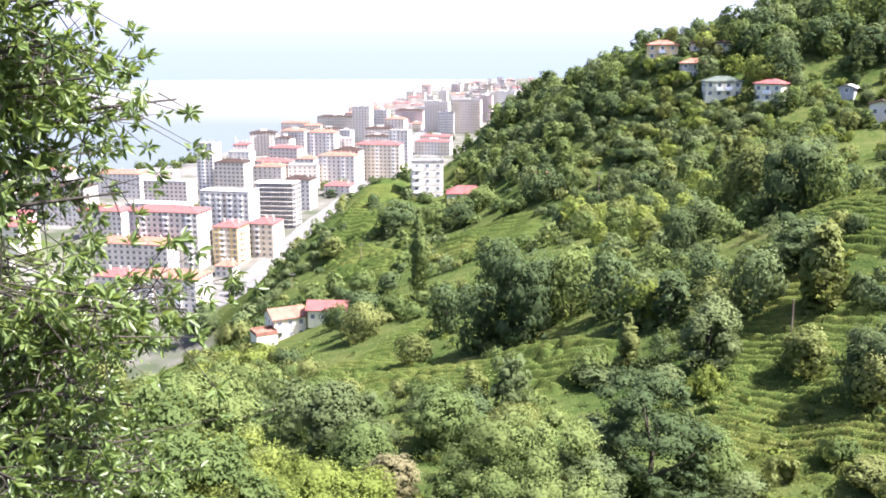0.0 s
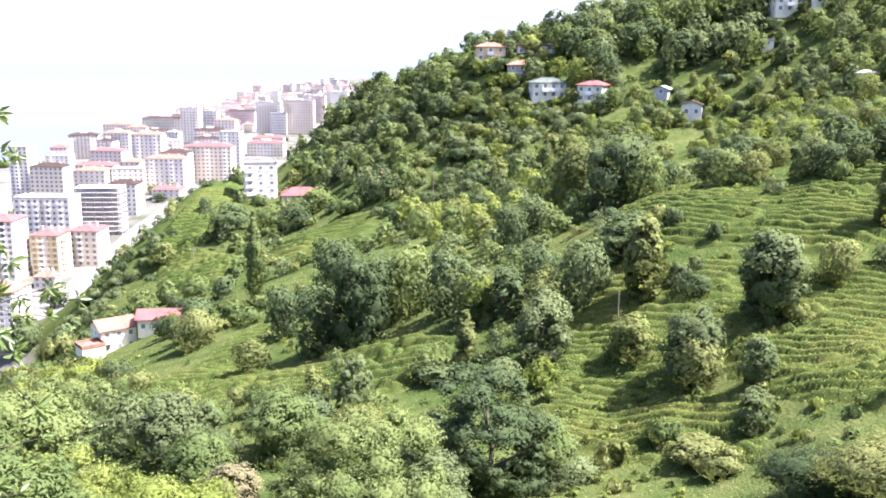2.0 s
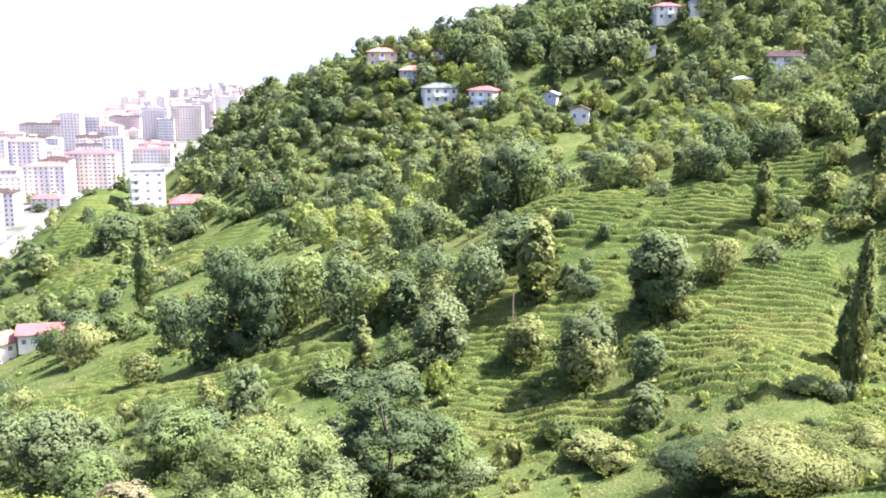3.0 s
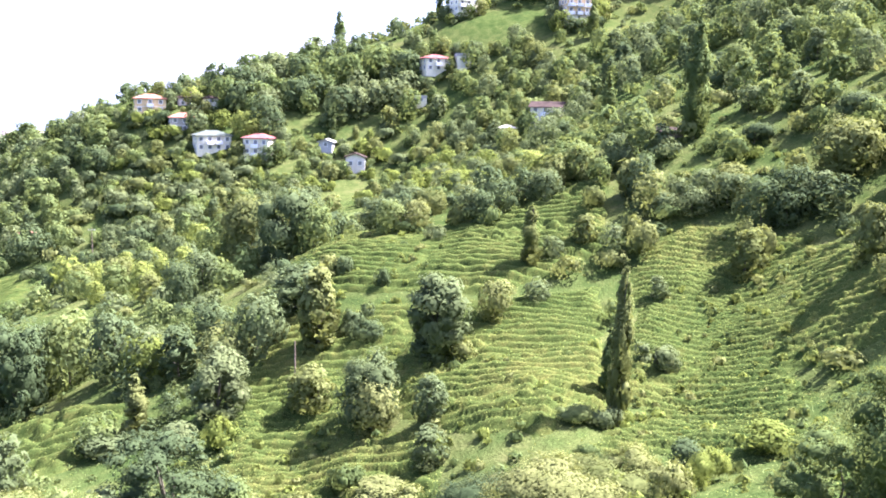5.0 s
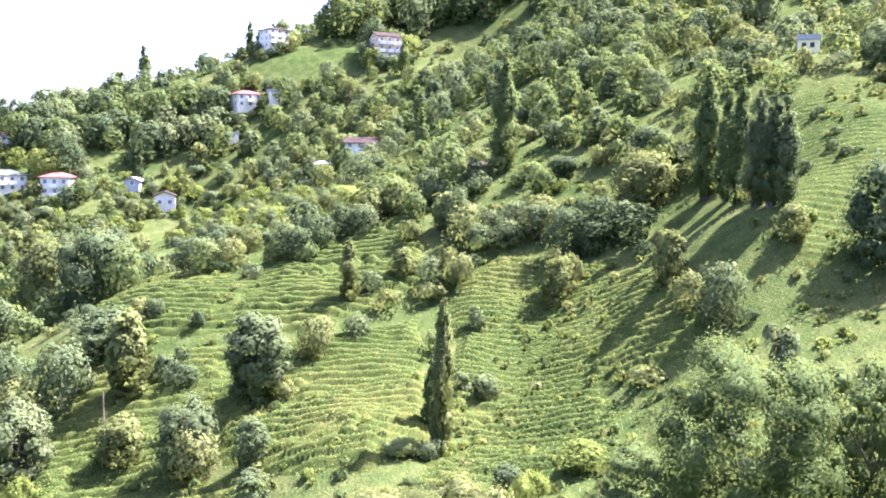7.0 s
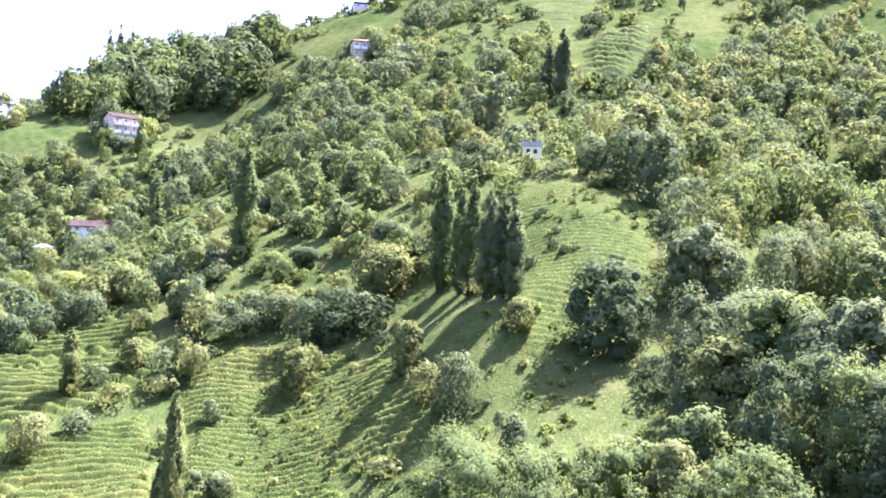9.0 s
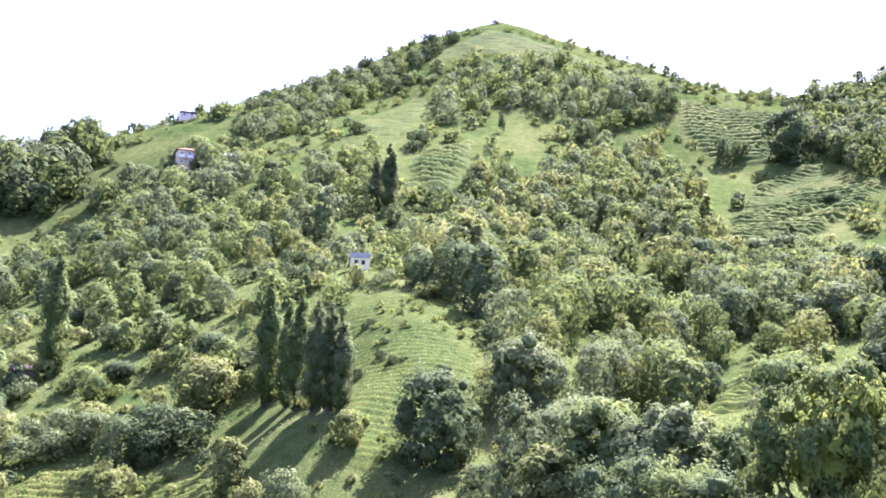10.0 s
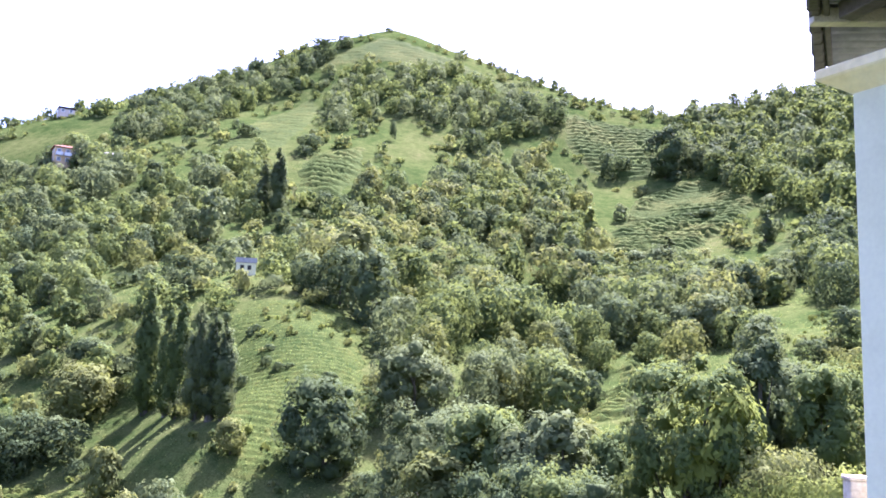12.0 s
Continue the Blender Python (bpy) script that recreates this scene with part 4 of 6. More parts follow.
stand("tall", "grey", [(102.6, 105.1, 5.0, 3.8)])
stand("bush", "green", [(74.6, 110.7, 3.4, 4.3), (106.6, 96.7, 3.2, 4.6)])
stand("bush", "olive", [(71.7, 115.0, 3.6, 3.9), (113.1, 88.4, 3.1, 4.0)])
stand("bush", "deep", [(108.8, 92.8, 3.3, 5.3)])
stand("bush", "green", [(67.5, 123.0, 2.4, 4.0), (108.0, 106.2, 3.5, 3.7)])
stand("bush", "olive", [(110.5, 112.3, 3.6, 4.3)])
stand("round", "green", [(36.9, 20.0, 9.6, 8.2)])
stand("cone", "deep", [(278.0, -26.9, 9.6, 5.2)])
stand("cone", "grey", [(249.2, 0.7, 10.9, 7.8)])
stand("cone", "green", [(280.8, 23.9, 10.6, 7.1)])
stand("round", "green", [(118.8, 13.1, 8.7, 5.4), (147.2, 10.9, 4.9, 4.9), (126.4, 17.0, 9.2, 6.6), (153.6, 3.3, 4.6, 5.1)])
stand("round", "deep", [(166.7, 15.6, 4.5, 5.6), (132.1, 11.4, 5.3, 4.8), (149.5, 18.0, 5.0, 5.5)])
stand("round", "grey", [(137.0, 17.3, 6.5, 5.2), (132.6, 20.4, 6.1, 5.7)])
stand("round", "olive", [(123.7, 21.3, 7.2, 6.1), (137.9, 14.5, 5.0, 4.2)])

# ---- woods and thickets: outline in plan, spacing, heights, tones, kinds, each tree its own thing or not ----
WOODS = {
    "knoll_wood": ([(90, 309), (116, 335), (146, 328), (155, 274), (150, 250), (134, 274), (114, 283), (97, 289)], 6, (8, 12.5), "grey green deep green", "round tall", False),
    "ridge_wood": ([(12, 382), (24, 413), (44, 402), (57, 340), (62, 302), (47, 296), (46, 270), (30, 276), (19, 319)], 5.6, (6, 9.5), "green grey deep green", "round tall", False),
    "middle_wood": ([(34, 252), (52, 241), (67, 259), (82, 255), (101, 237), (80, 184), (62, 161), (53, 162), (39, 154), (34, 199)], 8.5, (6, 9), "grey olive green fresh", "round tall", False),
    "slope_copse": ([(-22, 182), (-10, 187), (-21, 247), (-39, 273), (-48, 261)], 7, (4, 6), "green deep", "round bush", True),
    "village_trees": ([(82, 279), (110, 274), (136, 261), (148, 215), (94, 130), (92, 153), (106, 237), (89, 256)], 6, (3, 6), "green olive fresh grey", "round tall bush", False),
    "terrace_trees": ([(113, 280), (132, 270), (147, 245), (163, 235), (159, 264), (175, 271), (189, 248), (163, 213), (150, 216), (137, 252)], 7, (4, 8), "green grey olive", "round tall", False),
    "crest_wood": ([(190, 291), (258, 311), (293, 266), (269, 249), (252, 244), (231, 258), (210, 280)], 6.5, (12, 18), "grey green green", "round tall", False),
    "farm_trees": ([(160, 308), (175, 273), (195, 245), (194, 229), (162, 193), (122, 162), (141, 223), (140, 270)], 7.5, (4, 8.5), "green grey green olive", "round tall", False),
    "gully_wood": ([(194, 229), (244, 231), (211, 159), (190, 115), (173, 102), (177, 140), (181, 166), (158, 171), (159, 186)], 7, (6, 10), "green grey green deep", "round tall", False),
    "left_wood": ([(267, 243), (269, 210), (252, 162), (217, 155), (204, 157), (243, 219)], 6.5, (8, 11), "grey green", "round tall", False),
    "ridge_top_wood": ([(306, 213), (384, 216), (412, 188), (419, 170), (378, 171), (313, 170), (283, 178), (280, 193)], 7.5, (7, 10), "grey green deep", "round", False),
    "spur_wood": ([(209, 155), (240, 150), (265, 141), (272, 123), (230, 110), (199, 108), (170, 109), (185, 156), (200, 180)], 7.5, (6, 10), "green grey olive green", "round tall", False),
    "grove": ([(188, 169), (179, 135), (134, 87), (122, 84), (116, 91), (117, 104)], 8, (5, 8), "green grey green", "round tall", True),
    "peak_wood": ([(257, 91), (292, 75), (353, 52), (329, 30), (269, 23), (242, 9), (223, -7), (167, -12), (169, 6), (174, 19), (233, 40), (180, 49), (138, 52), (171, 75), (220, 85)], 6.6, (8, 12), "green green grey olive", "round tall", False),
    "high_wood": ([(375, 155), (406, 142), (434, 104), (420, 72), (381, 56), (353, 75), (362, 96), (361, 126), (312, 122)], 9, (7, 11), "green grey", "round", False),
    "east_wood": ([(379, 1), (441, -7), (448, -33), (457, -60), (442, -83), (292, -53), (301, -42), (323, -29), (359, -12)], 7.5, (9, 14), "green grey green", "round tall", False),
    "east_shade_wood": ([(284, -38), (279, -50), (172, -30), (201, -27)], 6, (9, 12), "deep green", "round tall", False),
    "valley_wood": ([(159, 44), (214, 38), (164, 18), (131, 12), (118, 17), (113, 27), (110, 35), (117, 38), (134, 33)], 6.5, (7, 11), "grey green green olive", "round tall", False),
    "low_wood": ([(156, 14), (169, 7), (145, 5), (132, 12), (144, 16)], 6, (6, 9), "deep green", "round", True),
    "village_brush": ([(52, 310), (70, 310), (80, 295), (104, 282), (110, 259), (112, 247), (84, 228), (63, 252), (47, 283)], 5.2, (2.2, 4.8), "green grey olive fresh", "round bush", False),
    "road_trees": ([(-76, 325), (-69, 332), (-58, 331), (-47, 337), (-39, 347), (-37, 339), (-45, 329), (-52, 317), (-55, 273)], 4.6, (3, 5), "deep grey", "round bush", False),
    "village_slope": ([(62, 332), (69, 319), (93, 297), (107, 277), (125, 262), (118, 244), (104, 241), (82, 258), (68, 263), (54, 287), (52, 310)], 5.2, (2.6, 5.6), "green olive fresh grey", "round bush", False),
    "ridge_low": ([(19, 310), (30, 273), (46, 268), (56, 276), (64, 262), (53, 244), (34, 252), (19, 284)], 6, (3, 7), "green deep grey", "round bush", False),
    "ridge_slope": ([(58, 314), (78, 304), (80, 281), (67, 270), (46, 262), (40, 287)], 5.2, (2.5, 6), "green grey olive deep", "round bush", False),
    "hollow_wood": ([(248, 4), (226, -32), (136, -18), (146, 0)], 7.2, (6, 11), "green grey olive green", "round tall", False),
    "brush_a": ([(-75, 255), (-45, 231), (-23, 158), (-23, 133), (-33, 136), (-41, 144)], 6, (2.5, 4.5), "green olive fresh", "bush", True),
    "brush_b": ([(-19, 119), (-7, 119), (7, 106), (10, 89), (-1, 85), (-14, 96)], 6, (3, 6), "olive green grey", "bush tall", True),
    "brush_c": ([(41, 59), (51, 53), (51, 43), (45, 39), (39, 55)], 5, (2, 4), "olive green fresh", "bush", True),
    "brush_d": ([(127, 119), (121, 95), (119, 78), (109, 73), (108, 85), (104, 97)], 6, (2, 4), "fresh green olive", "bush", True),
    "brush_e": ([(117, 104), (117, 83), (110, 77), (99, 78), (97, 85)], 6.5, (2.5, 5), "green deep olive", "bush round", True),
}

# ---- tea gardens: outline in plan, distance of the rows, mesh step, bearing up the rows ----
TEA_FIELDS = {
    "tea_knoll": ([(-46, 324), (-42, 344), (-34, 380), (-20, 389), (-13, 346), (-30, 333), (-11, 283), (-13, 250), (-35, 276)], 2.7, 0.45, -5),
    "tea_terrace": ([(-2, 279), (17, 285), (30, 272), (26, 238), (13, 245), (2, 240)], 2.6, 0.45, 3),
    "tea_valley": ([(-28, 119), (-21, 147), (-16, 154), (0, 181), (2, 166), (-6, 138), (6, 127), (14, 126), (23, 113), (15, 101), (5, 107), (-6, 118), (-17, 114)], 1.9, 0.34, -1),
    "tea_shoulder": ([(29, 97), (37, 113), (46, 110), (50, 100), (37, 72), (29, 70), (26, 84)], 1.35, 0.29, 21),
    "tea_upper": ([(54, 146), (69, 156), (70, 119), (82, 118), (92, 107), (81, 91), (72, 91), (64, 92), (58, 101), (49, 109), (43, 106)], 1.5, 0.29, 31),
    "tea_middle": ([(44, 105), (57, 99), (63, 90), (76, 86), (58, 64), (47, 61), (43, 71), (42, 79), (45, 94)], 1.35, 0.28, 32),
    "tea_long": ([(58, 62), (79, 86), (91, 89), (92, 79), (92, 69), (56, 40), (53, 52), (47, 57)], 1.2, 0.28, 47),
    "tea_south": ([(27, 93), (41, 102), (45, 91), (41, 77), (43, 71), (38, 61), (31, 69), (25, 80)], 1.3, 0.29, 24),
    "tea_slope": ([(123, 65), (132, 58), (128, 43), (171, 46), (122, 40), (100, 35), (89, 40), (89, 46), (102, 52)], 1.2, 0.3, 68),
    "tea_foot": ([(90, 89), (95, 79), (93, 65), (83, 49), (78, 47), (72, 49), (70, 57), (67, 65)], 1.3, 0.29, 52),
    "tea_high": ([(280, 152), (327, 163), (378, 160), (357, 145), (296, 133), (277, 137)], 4.6, 0.75, 65),
    "tea_spur": ([(249, 111), (287, 121), (310, 108), (282, 100), (255, 96)], 4.4, 0.7, 69),
    "tea_summit": ([(405, 172), (462, 156), (455, 112), (430, 63), (422, 73), (436, 104), (421, 148)], 4.8, 0.85, 75),
    "tea_east": ([(424, 48), (419, 2), (363, 5), (367, 31), (385, 45)], 3.8, 0.7, 86),
    "tea_bowl": ([(268, 21), (341, 12), (360, -4), (351, -20), (319, -29), (278, -9), (262, 7)], 2.9, 0.5, 91),
    "tea_bowl_low": ([(261, -23), (296, -40), (216, -27), (238, -21)], 2.9, 0.5, 96),
    "tea_gully": ([(122, 11), (124, 4), (140, 3), (156, 3.5), (157, 8), (138, 9.5)], 1.8, 0.36, 87),
    "tea_path_west": ([(211, 158), (243, 155), (239, 146), (211, 144)], 3.0, 0.7, 56),
    "tea_far_west": ([(184, 235), (221, 244), (229, 229), (194, 209), (190, 223)], 3.0, 0.7, 42),
}

# ---- open grass: outline in plan ----
MEADOWS = {
    "meadow_below_house": [(-51, 250), (-24, 200), (-19, 156), (-36, 183)],
    "meadow_village_c": [(106, 242), (114, 247), (119, 246), (96, 197), (90, 200)],
    "meadow_village_d": [(101, 269), (107, 266), (104, 257), (96, 261)],
    "meadow_by_poplars": [(113, 107), (117, 101), (116, 91), (113, 84), (107, 81), (106, 89), (108, 98)],
    "meadow_below_poplars": [(104, 74), (95, 48), (89, 46), (88, 57), (98, 69)],
    "meadow_lower": [(86, 42), (90, 33), (81, 29), (78, 34), (81, 42)],
    "meadow_high": [(309, 110), (353, 116), (357, 100), (314, 84), (309, 94)],
    "meadow_crest": [(282, 243), (300, 241), (307, 225), (279, 209), (276, 230)],
    "meadow_crest_b": [(301, 226), (321, 225), (336, 224), (300, 197), (289, 207)],
    "meadow_right": [(318, 29), (369, 15), (341, 12), (270, 21), (274, 27)],
    "meadow_gully": [(232, 39), (236, 33), (216, 21), (166, 15), (168, 23), (179, 30)],
    "meadow_wedge": [(121, 11), (150, 11), (155, 4), (123, 4)],
    "meadow_low_right": [(202, -15), (200, -25), (175, -29), (150, -25), (140, -17), (171, -13)],
    "meadow_top_house": [(176, 288), (208, 277), (198, 261), (180, 264), (172, 278)],
    "meadow_ridge_a": [(251, 238), (283, 244), (285, 234), (264, 227)],
    "meadow_ridge_b": [(203, 154), (226, 155), (255, 158), (250, 149), (215, 143)],
}

# ---- buildings ----
def window_mesh(w, h, key={}):
    """A white window frame, a ring that stands proud of its wall, and the pane set back in it; they face -y."""
    if (w, h) not in key:
        bm, t = bmesh.new(), 0.12
        ring = []
        for x0, z0, yy in ((t, t, -0.1), (t, t, 0.02), (-0.02, -0.02, 0.02), (-0.02, -0.02, -0.1)):
            a, b = w / 2 + x0, h + z0
            ring.append([bm.verts.new(p) for p in ((-a, yy, -z0), (a, yy, -z0), (a, yy, b), (-a, yy, b))])
        for k in range(4):
            p, q = ring[k], ring[(k + 1) % 4]
            for i in range(4):
                bm.faces.new((p[i], p[(i + 1) % 4], q[(i + 1) % 4], q[i]))
        bmesh.ops.recalc_face_normals(bm, faces=bm.faces)
        frame_me = bpy.data.meshes.new("window")
        bm.to_mesh(frame_me)
        bm.free()
        frame_me.materials.append(FRAME_WHITE)
        bm = box(bmesh.new(), -w / 2 + 0.02, -0.05, 0.02, w / 2 - 0.02, 0.03, h - 0.02)
        pane_me = bpy.data.meshes.new("pane")
        bm.to_mesh(pane_me)
        bm.free()
        pane_me.materials.append(GLASS)
        key[(w, h)] = (frame_me, pane_me)
    return key[(w, h)]


def balcony_mesh(w, d, key={}):
    """A balcony slab with its parapet."""
    if (w, d) not in key:
        bm = bmesh.new()
        box(bm, -w / 2, -d, -0.15, w / 2, 0.05, 0.02)
        box(bm, -w / 2, -d, 0.0, w / 2, -d + 0.1, 0.95)
        box(bm, -w / 2, -d, 0.0, -w / 2 + 0.1, 0, 0.95)
        box(bm, w / 2 - 0.1, -d, 0.0, w / 2, 0, 0.95)
        me = bpy.data.meshes.new("balcony")
        bm.to_mesh(me)
        bm.free()
        me.materials.append(FRAME_WHITE)
        key[(w, d)] = me
    return key[(w, d)]


def roof_part(thing, kind, w, d, z, rise, material, over=0.6):
    """Hipped, gabled or flat roof with real thickness."""
    bm = bmesh.new()
    x, y = w / 2 + over, d / 2 + over
    if kind == "flat":
        box(bm, -w / 2 - 0.15, -d / 2 - 0.15, z, w / 2 + 0.15, d / 2 + 0.15, z + 0.35, 0.05)
        for q in (-1, 1):
            box(bm, -w / 2 - 0.15, q * (d / 2 + 0.03) - 0.12, z + 0.3, w / 2 + 0.15, q * (d / 2 + 0.03) + 0.12, z + 0.9)
            box(bm, q * (w / 2 + 0.03) - 0.12, -d / 2 + 0.1, z + 0.3, q * (w / 2 + 0.03) + 0.12, d / 2 - 0.1, z + 0.9)
    elif kind == "gable":
        # two slabs over the walls; the ridge runs along the longer side
        turn = 0 if w >= d else 90
        a, half = (x, y) if w >= d else (y, x)
        m = pose(0, 0, z, 0, 0, turn)
        fall = rise / (half - over)
        for q in (-1, 1):
            edge = [(-a, 0, rise), (a, 0, rise), (a, q * half, -fall * over), (-a, q * half, -fall * over)]
            lo = [bm.verts.new(m @ Vector(p)) for p in edge]
            hi = [bm.verts.new(m @ Vector((p[0], p[1], p[2] + 0.2))) for p in edge]
            bm.faces.new(lo)
            bm.faces.new(hi)
            for k in range(4):
                bm.faces.new((lo[k], lo[(k + 1) % 4], hi[(k + 1) % 4], hi[k]))
        bmesh.ops.recalc_face_normals(bm, faces=bm.faces)
    else:
        inset = min(x, y) * 0.9
        if w >= d:
            ridge = [(-x + inset, 0), (x - inset, 0)]
        else:
            ridge = [(0, -y + inset), (0, y - inset)]
        low = [bm.verts.new((a, b, z - 0.05)) for a, b in ((-x, -y), (x, -y), (x, y), (-x, y))]
        eave = [bm.verts.new((a, b, z + 0.17)) for a, b in ((-x, -y), (x, -y), (x, y), (-x, y))]
        r0, r1 = (bm.verts.new((a, b, z + 0.17 + rise)) for a, b in ridge)
        bm.faces.new(low[::-1])
        for i in range(4):
            bm.faces.new((low[i], low[(i + 1) % 4], eave[(i + 1) % 4], eave[i]))
        e = eave
        if w >= d:
            for f in ((e[0], e[1], r1, r0), (e[2], e[3], r0, r1), (e[1], e[2], r1), (e[3], e[0], r0)):
                bm.faces.new(f)
        else:
            for f in ((e[1], e[2], r1, r0), (e[3], e[0], r0, r1), (e[0], e[1], r0), (e[2], e[3], r1)):
                bm.faces.new(f)
    return part("roof", bm, material, thing)


def pane_mesh(w, h, key={}):
    if (w, h) not in key:
        bm = bmesh.new()
        box(bm, -w / 2, -0.05, 0, w / 2, 0.05, h)
        me = bpy.data.meshes.new("window")
        bm.to_mesh(me)
        bm.free()
        me.materials.append(GLASS)
        key[(w, h)] = me
    return key[(w, h)]


def building(name, label, category, x, y, rz, w, d, storeys, fh, wall, roof, kind="hip", rise=None, faces="frl", every=3.2, win=(1.3, 1.4), balcony=(), group="", base="", accents=(), sink=1.5, lean=0.6, z=None, far=False, drop=0.0):
    """A house or block: walls with storey bands, roof, each window and balcony. f, r, l, b name the walls that have windows."""
    th = new(name)
    th.matrix_basis = pose(x, y, (height(x, y) if z is None else z) - drop, 0, 0, rz)
    tagged(th, label, category, group)
    h = storeys * fh
    bm = bmesh.new()
    box(bm, -w / 2, -d / 2, -sink, w / 2, d / 2, h, 0.06)
    top = rise if rise is not None else 0.19 * min(w, d)
    if kind == "gable":
        # the end walls run up under the ridge
        m = pose(0, 0, h - 0.06, 0, 0, 0 if w >= d else 90)
        a, half = (w / 2 - 0.02, d / 2 - 0.02) if w >= d else (d / 2 - 0.02, w / 2 - 0.02)
        ends = [[bm.verts.new(m @ Vector(p)) for p in ((q * a, -half, 0), (q * a, half, 0), (q * a, 0, top))] for q in (-1, 1)]
        bm.faces.new(ends[0][::-1])
        bm.faces.new(ends[1])
        for k in range(3):
            bm.faces.new((ends[0][k], ends[0][(k + 1) % 3], ends[1][(k + 1) % 3], ends[1][k]))
    part("wall", bm, WALLS[wall], th)
    for i in range(1, 1 if far else storeys):
        bm = bmesh.new()
        t = 0.07
        for a in ((-w / 2 - t, -d / 2 - t, w / 2 + t, -d / 2 + 0.02), (-w / 2 - t, d / 2 - 0.02, w / 2 + t, d / 2 + t), (-w / 2 - t, -d / 2, -w / 2 + 0.02, d / 2), (w / 2 - 0.02, -d / 2, w / 2 + t, d / 2)):
            box(bm, a[0], a[1], i * fh - 0.12, a[2], a[3], i * fh + 0.1)
        part("storey_band", bm, WALLS["white" if wall != "white" else "concrete"], th)
    roof_part(th, kind, w, d, h, top, ROOFS[roof], lean)
    if base:
        bm = bmesh.new()
        box(bm, -w / 2 - 0.1, -d / 2 - 0.1, -sink, w / 2 + 0.1, d / 2 + 0.1, fh * 0.9)
        part("plinth", bm, WALLS[base], th)
    for u0, u1, tone in accents:
        bm = box(bmesh.new(), -w / 2 + w * u0, -d / 2 - 0.05, 0.0, -w / 2 + w * u1, -d / 2 + 0.05, h - 0.05)
        part("accent_panel", bm, WALLS[tone], th)
    rows = bmesh.new() if far else None
    for f in faces:
        long = w if f in "fb" else d
        n = max(1, int(long / every))
        turn = {"f": 0, "r": 90, "b": 180, "l": 270}[f]
        off = (d if f in "fb" else w) / 2
        for s in range(storeys):
            for i in range(n):
                u = (i + 0.5) / n * long - long / 2
                m = pose(0, 0, 0, 0, 0, turn) @ pose(u, -off - (0.1 if base and s == 0 else 0.0), s * fh + 0.95)
                if far:
                    bmesh.ops.create_cube(rows, size=1.0, matrix=m @ pose(0, 0, win[1] / 2) @ Matrix.Diagonal((win[0], 0.1, win[1], 1)))
                else:
                    o = part("window", window_mesh(*win)[0] if y < 460 else pane_mesh(*win), None, th)
                    o.matrix_basis = m
                    if y < 460:
                        part("pane", window_mesh(*win)[1], None, o)
                if (f, i % 4) in balcony and s > 0:
                    b = part("balcony", balcony_mesh(round(every * 0.86, 2), 1.2), None, th)
                    b.matrix_basis = pose(0, 0, 0, 0, 0, turn) @ pose(u, -off - 0.07, s * fh)
    if far:
        tagged(part("glazing", rows, GLASS, th), kind="stuff")
        # long balcony slabs, storey over storey, and a stair hut on the roof
        slabs, pick = bmesh.new(), int(abs(x * 7 + y * 3)) % 4
        for a, b in (((0.06, 0.42), (0.58, 0.94)), ((0.25, 0.75),), ((0.0, 0.3), (0.7, 1.0)), ((0.1, 0.9),))[pick]:
            for s in range(1, storeys):
                box(slabs, -w / 2 + w * a, -d / 2 - 1.1, s * fh - 0.12, -w / 2 + w * b, -d / 2 + 0.05, s * fh + 0.06)
                box(slabs, -w / 2 + w * a, -d / 2 - 1.1, s * fh, -w / 2 + w * b, -d / 2 - 1.0, s * fh + 0.85)
        tagged(part("balcony_front", slabs, WALLS[("white", "concrete", "cream", "white")[pick]], th), kind="stuff")
        bm = box(bmesh.new(), -w * 0.12, -d * 0.12, h, w * 0.12, d * 0.16, h + (2.6 if kind == "flat" else top + 0.9), 0.05)
        part("stair_hut", bm, WALLS["white"], th)
    elif y > 380:
        for q in (-0.28, 0.05, 0.31):
            bm = box(bmesh.new(), w * q - 0.5, -0.45, h + 0.3, w * q + 0.5, 0.45, h + (1.9 if kind == "flat" else top + 1.0), 0.04)
            part("chimney", bm, WALLS["cream"], th)
    CLEAR.append((x, y, 0.5 * max(w, d) + 1.5))
    return th


def skeleton_block(x, y, rz, w, d, storeys, fh):
    """A block under construction: bare slabs on columns."""
    th = new("building_shell")
    th.matrix_basis = pose(x, y, height(x, y), 0, 0, rz)
    tagged(th, "unfinished grey concrete apartment block with open floors", "building", "town blocks")
    for i in range(storeys + 1):
        bm = bmesh.new()
        box(bm, -w / 2, -d / 2, i * fh - 0.3 - (1.5 if i == 0 else 0), w / 2, d / 2, i * fh, 0.04)
        part("floor_slab", bm, WALLS["white"], th)
    nx, ny = max(2, int(w / 5)), max(2, int(d / 5))
    for i in range(storeys):
        for a in range(nx + 1):
            for b in range(ny + 1):
                if a in (0, nx) or b in (0, ny):
                    bm = bmesh.new()
                    px, py = -w / 2 + 0.5 + (w - 1) * a / nx, -d / 2 + 0.5 + (d - 1) * b / ny
                    box(bm, px - 0.3, py - 0.3, i * fh, px + 0.3, py + 0.3, (i + 1) * fh - 0.3)
                    part("column", bm, WALLS["concrete"], th)
    bm = bmesh.new()
    box(bm, -w / 2 + 3, -d / 2 + 3, 0, w / 2 - 3, d / 2 - 3, storeys * fh - 0.3)
    part("core", bm, WALLS["grey"], th)
    CLEAR.append((x, y, 0.6 * w + 2))


